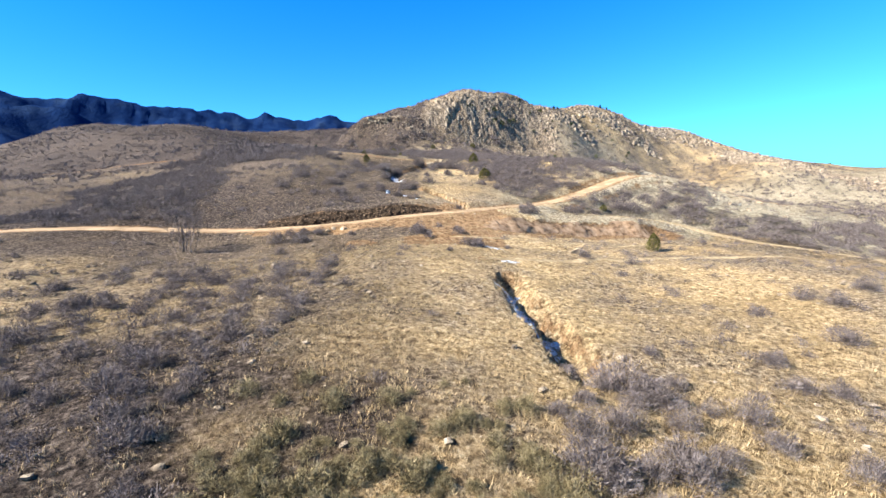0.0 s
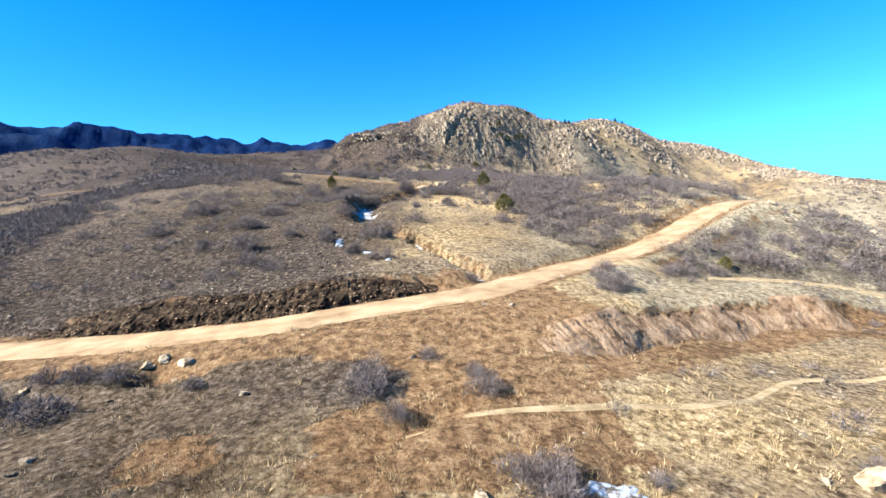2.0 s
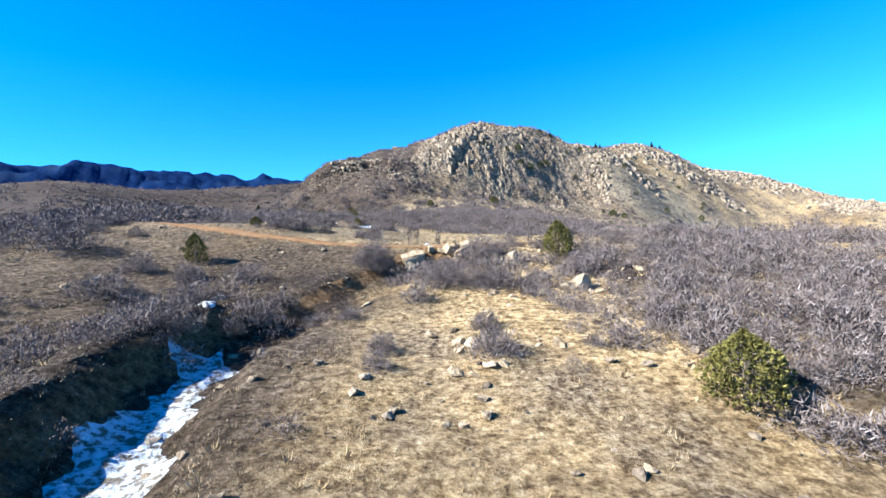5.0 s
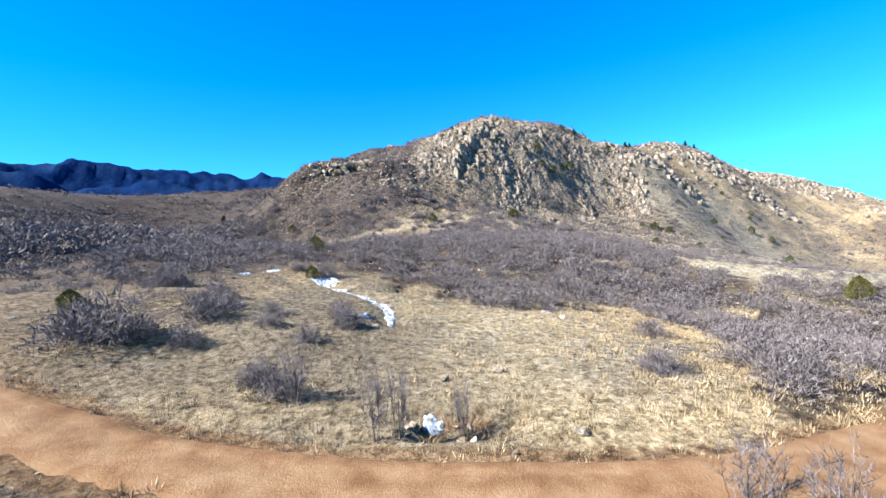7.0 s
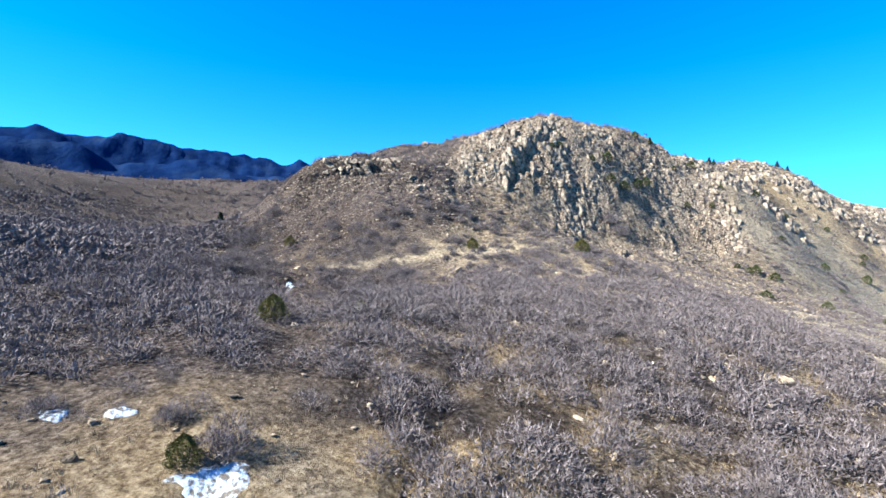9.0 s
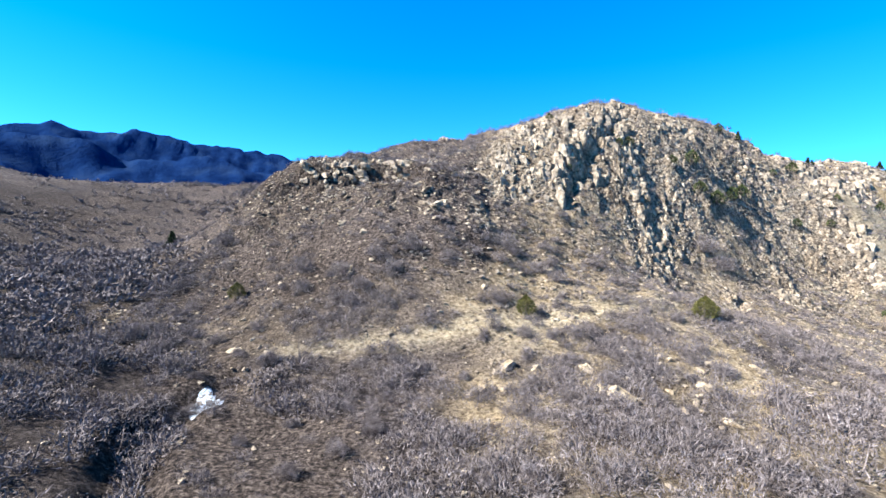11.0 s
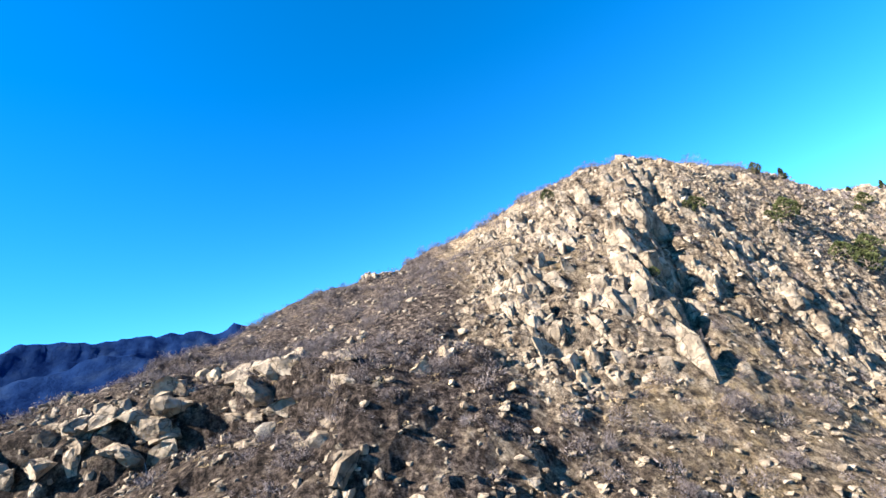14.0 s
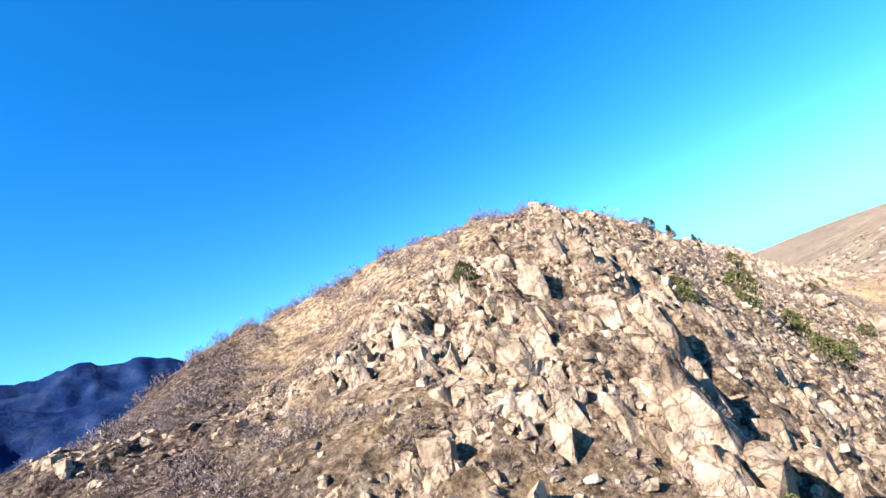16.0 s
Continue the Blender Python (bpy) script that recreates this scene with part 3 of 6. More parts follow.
for line, half in ((TRAIL, 0.5),):
    box = (co[:, 0] > line[:, 0].min() - 8) & (co[:, 0] < line[:, 0].max() + 8) & (co[:, 1] > line[:, 1].min() - 8) & (co[:, 1] < line[:, 1].max() + 8)
    d, _, _ = off_line(co[box, 0], co[box, 1], line)
    cover[box, 0] = np.maximum(cover[box, 0], 0.6 * step(half + 0.8, half * 0.4, d))
wx, wy = co[:, 0] + 8 * fbm(co[:, 0] / 17, co[:, 1] / 17, 4, 44), co[:, 1] + 8 * fbm(co[:, 0] / 17, co[:, 1] / 17, 4, 45)
d, side, at = off_line(co[:, 0], co[:, 1], SCARP)
cover[:, 0] = np.maximum(cover[:, 0], 0.75 * (side < 0) * step(7.5, 3.5, d) * step(0, 4, at) * step(len(SCARP), len(SCARP) - 4, at))
cover[:, 0] = np.maximum(cover[:, 0], 0.6 * inside(wx, wy, [(-34, 80), (-3, 82), (6, 84), (10, 77), (8, 72), (2, 66), (-6, 65), (-34, 71)]))
cover[:, 1] = np.maximum(0.62 * rocky, ((0.14 + 0.24 * step(-22, 6, co[:, 0])) * step(280, 300, co[:, 1]) * step(420, 390, co[:, 1]) + 0.08 * step(205, 230, co[:, 1])) * step(95, 70, np.abs(co[:, 0] - 15)))
meadow = np.exp(-(((co[:, 0] + 3) / 17) ** 4 + ((co[:, 1] - 187) / 20) ** 4))
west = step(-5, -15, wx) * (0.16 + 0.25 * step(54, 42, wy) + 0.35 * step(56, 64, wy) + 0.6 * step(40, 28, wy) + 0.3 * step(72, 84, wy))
# the far western hills' brush and shade, both put in as darker ground
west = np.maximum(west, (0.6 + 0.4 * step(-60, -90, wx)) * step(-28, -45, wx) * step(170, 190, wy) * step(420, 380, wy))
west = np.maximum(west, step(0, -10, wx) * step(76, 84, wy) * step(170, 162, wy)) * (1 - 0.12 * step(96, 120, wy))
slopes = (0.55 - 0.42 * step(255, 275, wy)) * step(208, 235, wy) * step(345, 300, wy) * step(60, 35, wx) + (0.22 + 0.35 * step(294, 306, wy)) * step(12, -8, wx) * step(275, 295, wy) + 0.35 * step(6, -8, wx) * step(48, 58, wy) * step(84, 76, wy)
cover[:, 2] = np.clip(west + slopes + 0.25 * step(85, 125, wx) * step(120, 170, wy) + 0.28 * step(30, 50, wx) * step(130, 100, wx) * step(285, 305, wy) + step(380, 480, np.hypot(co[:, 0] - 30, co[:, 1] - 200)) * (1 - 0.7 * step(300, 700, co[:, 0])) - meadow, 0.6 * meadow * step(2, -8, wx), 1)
d, _, _ = off_line(co[:, 0], co[:, 1], HILL_PATH)
cover[:, 2] *= 0.5 + 0.5 * step(0.4, 2.2, d)
cover[:, 1] *= step(0.5, 1.8, d) * (1 - 0.5 * step(-6, -14, co[:, 0]))
# the second term paints more of the western hills' shade
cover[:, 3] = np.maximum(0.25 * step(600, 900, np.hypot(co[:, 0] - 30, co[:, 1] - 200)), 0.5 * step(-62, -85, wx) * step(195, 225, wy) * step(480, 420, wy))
# thicket floors: leaf litter plus the painted shade of gaps between bushes
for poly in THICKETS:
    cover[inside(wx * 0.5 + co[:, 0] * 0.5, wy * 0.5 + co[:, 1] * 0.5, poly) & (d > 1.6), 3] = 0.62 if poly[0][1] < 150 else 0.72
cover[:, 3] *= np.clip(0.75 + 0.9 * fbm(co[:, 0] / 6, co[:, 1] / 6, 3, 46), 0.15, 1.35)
# pale grass; past x 300 it puts the plain's haze into the colour
bleached_haze = np.clip(0.9 * step(300, 600, co[:, 0]) + 0.6 * meadow + 0.3 * step(5, 1.5, d) + 0.2 * step(250, 268, wy) * step(350, 335, wy) * step(-70, -50, wx) + 0.85 * step(34, 60, wx) * step(70, 130, wy) * step(390, 350, wy) + 0.8 * step(6, 14, wx) * step(86, 90, wy) * step(128, 116, wy), 0, 1)
me.attributes.new("bleached_haze", "FLOAT", "POINT").data.foreach_set("value", bleached_haze.astype(np.float32))
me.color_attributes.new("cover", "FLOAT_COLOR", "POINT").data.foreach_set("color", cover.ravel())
smooth = (rocky[quads].mean(1) < 0.35) & (slope[quads].max(1) < 1.1)
me.polygons.foreach_set("use_smooth", smooth)
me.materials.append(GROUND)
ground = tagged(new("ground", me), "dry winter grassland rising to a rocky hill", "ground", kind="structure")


def ribbon(name, line, half, mat, label, lift=0.12, ends=False, bed=None):
    way = np.gradient(line, axis=0)
    way /= np.hypot(*way.T)[:, None]
    left = np.stack([-way[:, 1], way[:, 0]], 1)
    cols = np.linspace(-1, 1, 9)
    k = np.arange(len(line))
    taper = np.clip(np.minimum(k, len(line) - 1 - k) / 6, 0.05, 1) if ends else np.ones(len(line))
    vs = []
    for c in cols:
        wob = half * taper * (1 + 0.2 * fbm(k / 4 + 40 * c, k * 0 + c, 3, 2)) if abs(c) == 1 else half * taper
        p = line + left * (c * wob)[:, None]
        under = on_ground(p[:, 0], p[:, 1])
        z = under + (lift if abs(c) < 1 else -0.1)
        if bed is not None and abs(c) == 1:
            z = np.maximum(z, bed - 0.3)
        elif bed is not None:  # graded, with shallow ruts
            z = np.maximum(bed, under) + lift - 0.05 * (abs(abs(c) - 0.5) < 0.1) + 0.03 * fbm(k / 3 + 7 * c, k * 0 + c, 2, 5)
        vs.append(np.column_stack([p, z]))
    vs = np.stack(vs, 1).reshape(-1, 3)
    n = len(cols)
    fs = [(i * n + j, i * n + j + 1, (i + 1) * n + j + 1, (i + 1) * n + j) for i in range(len(line) - 1) for j in range(n - 1)]
    me = bpy.data.meshes.new(name)
    me.from_pydata(vs.tolist(), [], [f[::-1] for f in fs])
    me.polygons.foreach_set("use_smooth", [True] * len(fs))
    track = np.tile([0, 0.2, 0.8, 0.5, 0.1, 0.5, 0.8, 0.2, 0], len(line)) * np.repeat(0.6 + 0.8 * vnoise(k / 9, k * 0.0, 5), n)
    me.color_attributes.new("track", "FLOAT_COLOR", "POINT").data.foreach_set("color", np.stack([track] * 3 + [track * 0 + 1], 1).astype(np.float32).ravel())
    me.materials.append(mat)
    return tagged(new(name, me), label, "road", kind="structure")


ribbon("road", ROAD_LOWER, 2.9, DIRT, "pale graded dirt road curving up the slope", bed=ROADS[0][2])
ribbon("road", ROAD_UPPER, 2.0, RED_DIRT, "reddish dirt road with wheel tracks across the draw", bed=ROADS[2][2])
ribbon("road", ROAD_SPUR, 1.6, PALE_TRAIL, "faint pale spur track leaving the dirt road", 0.05, True)
ribbon("trail", TRAIL, 0.75, PALE_TRAIL, "narrow pale footpath worn through dry grass", 0.05, True)
ribbon("trail", TRAIL_HIGH, 0.3, PALE_TRAIL, "faint footpath worn through dry grass", 0.04, True)


def earth_bank(line, first, last, base, deep, tall, label, seed, mat):
    """A steep rilled face of bare earth along a line of the plan; base is how far in front of it the face starts."""
    q = along([tuple(p) for p in line[first:last]], 0.22)
    way = np.gradient(q, axis=0)
    way /= np.hypot(*way.T)[:, None]
    left = np.stack([-way[:, 1], way[:, 0]], 1)
    s = np.concatenate([[0], np.cumsum(np.hypot(*np.diff(q, axis=0).T))])
    ends = step(0, 5 if line is SCARP else 12, s) * step(s[-1], s[-1] - (5 if line is SCARP else 14), s)
    hang = 0.9 * fbm(q[:, 0] / 5, q[:, 1] / 5, 2, 6)
    levels, loose = 13, 0.8 if line is SCARP else 0.3
    vs = []
    foot = q + left * (base - hang * loose)[:, None]
    back = q + left * (base + deep + 0.9 - hang * loose)[:, None]
    low, high = land(foot[:, 0], foot[:, 1]) - 0.15, land(back[:, 0], back[:, 1])
    high = high + 0.3 * fbm(s / 1.8, s * 0, 3, seed + 2)
    high = np.minimum(high, low + tall * (0.75 + 0.4 * vnoise(s / 7, s * 0, seed))) * ends + low * (1 - ends)
    for k in range(levels):
        u = k / (levels - 1)
        rill = (0.13 if line is SCARP else 0.34) * fbm(s / 2.2 + 0.4 * u, u * 1.6 + s * 0, 3, seed) * (1 - abs(2 * u - 0.9)) + (0.06 if line is SCARP else 0.17) * fbm(s / 0.6, s * 0 + u * 2.4, 3, seed + 4) + (0.06 if line is SCARP else 0.22) * fbm(s / 0.4, s * 0 + u * 8, 3, seed + 6)
        out = deep * u - (0.15 if u > 0.85 else 0) + rill - 0.35 * (1 - abs(2 * u - 1))
        p = foot + left * (out * (0.3 + 0.7 * ends))[:, None]
        vs.append(np.column_stack([p, low + (high - low) * u + 0.05 * fbm(s / 0.5, s * 0, 2, seed + 9)]))
    lip = foot + left * (deep + 0.6 + 0.2 * fbm(s / 2, s * 0, 2, 3))[:, None]
    vs.append(np.column_stack([lip, land(lip[:, 0], lip[:, 1]) - 0.12]))
    rows, n = len(vs), len(q)
    v = np.stack(vs, 0).reshape(-1, 3)
    f = [(i * n + k, i * n + k + 1, (i + 1) * n + k + 1, (i + 1) * n + k) for i in range(rows - 1) for k in range(n - 1)]
    me = bpy.data.meshes.new("earth_bank")
    me.from_pydata(v.tolist(), [], f)
    me.materials.append(mat)
    tagged(new("earth_bank", me), label, "bank", kind="structure")
    return v[:(rows - 1) * n]


scarp_face = earth_bank(SCARP, 3, len(SCARP) - 5, -2.4, 3.5, 3.0, "eroded tan earth cliff with thin dark rills", 11, EARTH)
west_end, east_end = (int(np.argmin(np.abs(ROAD_LOWER[:, 0] - at))) for at in (-40, 5))
road_face = earth_bank(ROAD_LOWER, west_end, east_end, 2.75, 2.4, 2.6, "rilled cut bank of dark earth above the road, shade in its colour", 17, DARK_SHADED_EARTH)

# ---- where single things stand: x, y, width ----
SHRUBS_A = [(-6.9, 16.7, 2), (-2.5, 17.2, 1.8), (-9.1, 17.3, 1.5), (-4.6, 17.7, 2), (6, 17.9, 3.7), (10.9, 18.1, 3.2), (20.7, 19.2, 2.6), (1.6, 19.3, 1.5), (-17.1, 19.4, 2.7), (-9.2, 19.9, 2), (0, 20.8, 1.8), (17.6, 21.5, 2.4), (3.6, 22.2, 1.9), (-7.2, 22.7, 1.9), (-4, 22.8, 1.9), (-16.5, 23.2, 1.8), (-24.3, 23.6, 2.3), (-12.6, 23.8, 1.7), (17.8, 24.1, 2.9), (-21.2, 24.6, 3.1), (-9.3, 24.9, 1.6), (-27.9, 24.9, 2.1), (12.5, 25.3, 4), (10.6, 26.9, 5.3), (26.3, 27.3, 2.3), (-20.5, 27.5, 3), (24, 27.9, 2), (15.2, 31.9, 1.5), (24.9, 32, 2.5), (34.3, 35.8, 3.2), (-33.9, 41.9, 3.1), (30.7, 41.9, 2.3)]
SHRUBS_B = [(-10.7, 43.4, 1.7), (40.3, 43.7, 3), (38.4, 45.8, 2.8), (46, 46.7, 3.1), (-6.1, 54.3, 1.1), (0.4, 57.4, 1.2), (26.3, 61.3, 2.2), (4.4, 62, 2.4), (20, 62.4, 2.4), (-24.4, 64, 2.1), (-2.6, 67.9, 1.7), (-4.2, 70, 3), (2.3, 70.4, 2.3), (-23.6, 71.1, 4), (-27.8, 72.3, 3.9), (18, 90.9, 4.4), (3.2, 91, 1.9), (-21.3, 91.9, 1.3), (-17.8, 93.1, 2.8), (-5.6, 94.5, 2.1), (-9.9, 97.1, 2.3), (-22.7, 99.4, 3.7), (29.4, 100.6, 3.9), (-29.1, 101.5, 2), (-8.4, 103.5, 3.7), (-19, 103.9, 2.6), (-6.6, 105.4, 3.4), (42.9, 106.4, 2.8), (-38, 106.9, 4), (-26.2, 108.1, 4.7), (-3.2, 114.1, 3), (-14.1, 114.7, 3.6)]
SHRUBS_C = [(-36, 115.3, 5.2), (-25.9, 116.9, 4.4), (10.7, 119.3, 3.3), (2.2, 135.9, 3.5), (7.9, 136.4, 1.3), (-4.2, 136.9, 2.3), (2, 139.7, 2.4), (-14.9, 141.2, 2.2), (-7.2, 142.1, 1.9), (-21, 142.2, 2.1), (-10.1, 144.1, 2.5), (-19.1, 144.3, 4.4), (-2.4, 145.5, 3.1), (-26.9, 145.7, 5), (-25, 146.3, 2.1), (3.9, 148.7, 5.2), (-0.6, 149.1, 5), (2.6, 149.1, 4.3), (-23.2, 151.4, 3.1), (-18.5, 152.1, 4.1), (-28.3, 152.5, 3.2), (-3.7, 155.6, 2.9), (2, 156.3, 3.5), (4.5, 156.3, 3.3), (-38.2, 156.5, 6.7), (-7.2, 157.1, 4.3), (-8.1, 157.7, 3.8), (-36, 163.8, 2.4), (-42.2, 165.9, 2.8), (-9.6, 171.4, 2.6), (-11.3, 172.7, 2.5), (-10.9, 172.7, 1.8)]
SHRUBS_D = [(10.8, 174.3, 2.6), (10.5, 174.5, 2.6), (-22.7, 176.6, 6.4), (-17.4, 177.4, 2.8), (-21, 177.9, 4), (-24.4, 178, 3.8), (-10.2, 178.3, 2.2), (-13.6, 181.1, 2.2), (-18.5, 181.4, 3.4), (-8.5, 181.9, 2.6), (-8.2, 182, 2.5), (-18.4, 182.4, 3.1), (-14.4, 183.7, 2.1), (14.8, 184.5, 3.1), (-9.3, 184.6, 2.5), (-18.6, 185.1, 3), (-20.7, 187.1, 3.3), (-21.4, 190, 3.1), (-31.9, 195.5, 1.7), (-31.2, 198.6, 3.7), (-30.5, 198.7, 3.5), (-33.2, 201.2, 3.8), (-16, 206, 3.7), (-27.6, 207.6, 2.1), (-20.1, 207.7, 2.1), (-26.3, 285.3, 4.2), (-7.3, 286.1, 4.1), (-35.8, 287.3, 3.6), (-22.2, 287.8, 3.6), (-30, 288.6, 4.7), (-25.4, 290.5, 4), (-14.6, 291.6, 2.9)]
SHRUBS_E = [(-37.4, 291.8, 5.1), (-20.3, 291.9, 4.1), (2.4, 294.2, 3.7), (-6.4, 295.1, 3.3), (-0.2, 296.1, 3.1), (12.4, 297.2, 4.2), (-6.2, 300, 4.9), (-57.1, 302.4, 6), (10.2, 303.3, 5.2), (42.3, 325.4, 7.7), (39.5, 327.3, 8), (-90.7, 328.8, 5.9)]
SHRUBS = SHRUBS_A + SHRUBS_B + SHRUBS_C + SHRUBS_D + SHRUBS_E
BOULDERS_A = [(19.0, 64.7, 2.5), (-17.6, 75.6, 1.5), (-20.2, 75.9, 1.3), (-19.2, 76.4, 1.0), (-17.5, 74.3, 0.8), (-27.6, 74.5, 1.2), (75.3, 122.8, 1.8), (6.1, 136.7, 1), (4.9, 137, 0.7), (0.3, 137.8, 1), (10.4, 138.6, 1.8), (-1.3, 139.4, 0.8), (4.5, 144, 1.2), (12.8, 144.4, 1.2), (-6.5, 145.1, 1.7), (17.5, 145.6, 0.9), (11.9, 146.4, 1.2), (10.2, 147.3, 2.7), (3.7, 147.4, 1.7), (8.4, 150.6, 1.5), (1.6, 155.3, 0.6), (6, 155.4, 1.2), (5.3, 155.8, 0.9), (6.9, 156.5, 0.9), (6.1, 156.5, 2.2), (-7.9, 156.6, 0.8), (9.5, 157.1, 0.8), (-1.3, 157.2, 1), (8.7, 158.2, 1), (-0.3, 158.5, 0.9), (-2.4, 159.2, 1.4), (0.8, 159.8, 0.9), (-3.7, 159.9, 2.6), (-1.7, 161, 1.6), (1.7, 161.3, 1.1)]
BOULDERS_B = [(0.6, 161.5, 1.2), (9.4, 190.3, 0.9), (11.6, 193.9, 0.9), (5.6, 212.1, 0.8), (10.2, 216.6, 1), (24.7, 218, 1.5), (8.8, 225.2, 1.1), (22.8, 230.2, 1.7), (19.6, 230.3, 1.4), (22.9, 230.8, 1.5), (26.6, 231, 2.4), (28, 231.5, 2.7), (18.4, 236.1, 2.1), (18.1, 236.5, 2.2), (-4.4, 243, 1.6), (13.1, 263.6, 2.2), (4.4, 265.9, 2.9), (-0.3, 267.6, 1.4), (2.9, 268.1, 3.1), (-10.3, 268.2, 1.2), (-6.9, 268.5, 1.4), (12.7, 268.7, 1.8), (-8.9, 268.8, 1), (2.6, 269.3, 2.4), (13.5, 269.9, 2.8), (-43.2, 270.7, 1.9), (-6.3, 272.9, 2.1), (-3.1, 273, 1.8), (2.1, 273.1, 2.7), (15, 274.1, 2.1), (-39.2, 275.4, 2.1), (21.9, 276, 1.6)]
BOULDERS_C = [(8.1, 276.5, 1.7), (-9.1, 287.9, 1), (-28.8, 288.4, 1.5), (-29, 289, 1.5), (-12.7, 291.9, 1), (-28.8, 295.6, 1.7), (1.7, 297.1, 1.5), (2.1, 297.5, 1.7), (-17.6, 299.3, 2.4), (-34, 299.9, 1.4), (-13.4, 311, 1.1), (-15.1, 312, 1.6), (-13.2, 314, 1.4), (-3.5, 314.8, 2), (-25.4, 315.6, 1.9), (-32, 318.5, 2.1), (-4, 319.2, 2.3), (-19.7, 319.7, 1.5), (-6, 322.1, 1.8)]
BOULDERS = BOULDERS_A + BOULDERS_B + BOULDERS_C

# ---- builders ----
def mesh_from(name, vs, fs, mat, smooth=False):
    """A mesh from arrays of corners and triangles."""
    vs, fs = np.asarray(vs, np.float32), np.asarray(fs, np.int32)
    me = bpy.data.meshes.new(name)
    me.vertices.add(len(vs)), me.loops.add(fs.size), me.polygons.add(len(fs))
    me.vertices.foreach_set("co", vs.ravel())
    me.loops.foreach_set("vertex_index", fs.ravel())
    me.polygons.foreach_set("loop_start", np.arange(0, fs.size, 3))
    me.polygons.foreach_set("loop_total", np.full(len(fs), 3))
    me.polygons.foreach_set("use_smooth", np.full(len(fs), smooth))
    me.update()
    me.materials.append(mat)
    return me


def joined(pieces):
    vs, fs, n = [], [], 0
    for v, f in pieces:
        vs.append(v), fs.append(np.asarray(f) + n)
        n += len(v)
    return np.concatenate(vs), np.concatenate(fs)


def scattered(bases, rows):
    """Many turned and scaled copies of base shapes as one pair of arrays. rows: x, y, z, width, height, turn."""
    rows = np.asarray(rows, float)
    pick = np.arange(len(rows)) % len(bases)
    out = []
    for k, (v, f) in enumerate(bases):
        r = rows[pick == k]
        if not len(r):
            continue
        c, s = np.cos(r[:, 5])[:, None], np.sin(r[:, 5])[:, None]
        x = (v[None, :, 0] * c - v[None, :, 1] * s) * r[:, 3, None] + r[:, 0, None]
        y = (v[None, :, 0] * s + v[None, :, 1] * c) * r[:, 3, None] + r[:, 1, None]
        z = v[None, :, 2] * r[:, 4, None] + r[:, 2, None]
        out.append((np.stack([x, y, z], -1).reshape(-1, 3), (f[None] + (np.arange(len(r)) * len(v))[:, None, None]).reshape(-1, 3)))
    return joined(out)


def ribbon_twig(rng, points, w0, w1):
    """A thin tapering strip through points, turned at random."""
    points = np.asarray(points)
    side = np.cross(points[-1] - points[0], rng.normal(size=3))
    side /= np.linalg.norm(side) + 1e-9
    ws = np.linspace(w0, w1, len(points))[:, None]
    v = np.concatenate([points - side * ws / 2, points + side * ws / 2])
    n = len(points)
    f = []
    for k in range(n - 1):
        f += [(k, k + 1, n + k), (k + 1, n + k + 1, n + k)]
    return v, np.array(f)


def twig_bush(seed, stems=22, forks=7, fine=3, tall=0.62, thick=0.010):
    """A leafless bush one metre wide, its foot at the origin: stems that fork twice into fine twigs."""
    rng = np.random.RandomState(seed)
    strips, tips = [], []
    lobes = [(rng.uniform(-0.2, 0.2), rng.uniform(-0.2, 0.2), rng.uniform(0.75, 1.1)) for _ in range(4)]

    def spike(p, q, w):
        side = np.cross(q - p, rng.normal(size=3))
        side *= w / (np.linalg.norm(side) + 1e-9)
        tips.append((np.array([p - side, p + side, q]), np.array([(0, 1, 2)])))

    for k in range(stems):
        lx, ly, ls = lobes[k % 4]
        a, r = rng.uniform(0, 2 * np.pi), np.sqrt(rng.rand()) * 0.34
        out = np.array([np.cos(a), np.sin(a), 0])
        foot = np.array([lx * 0.7, ly * 0.7, -0.03]) + out * 0.3 * r
        top = np.array([lx, ly, 0]) + out * r
        top[2] = 0.92 * tall * ls * (1 - 3.2 * r * r) * rng.uniform(0.8, 1.05)
        mid = foot * 0.45 + top * 0.55 + out * 0.05
        strips.append(ribbon_twig(rng, [foot, mid, top], thick * 1.5, thick * 0.7))
        for _ in range(forks):
            u = rng.uniform(0.2, 1.0)
            p = foot + (mid - foot) * u * 2 if u < 0.5 else mid + (top - mid) * (u - 0.5) * 2
            d = np.array([rng.normal() * 0.09, rng.normal() * 0.09, rng.uniform(0.05, 0.16)]) + out * 0.05
            spike(p, p + d, thick * 0.55)
            for _ in range(fine):
                s = p + d * rng.uniform(0.3, 0.9)
                spike(s, s + np.array([rng.normal() * 0.05, rng.normal() * 0.05, rng.uniform(0.03, 0.11)]), thick * 0.42)
    return joined(strips + tips)


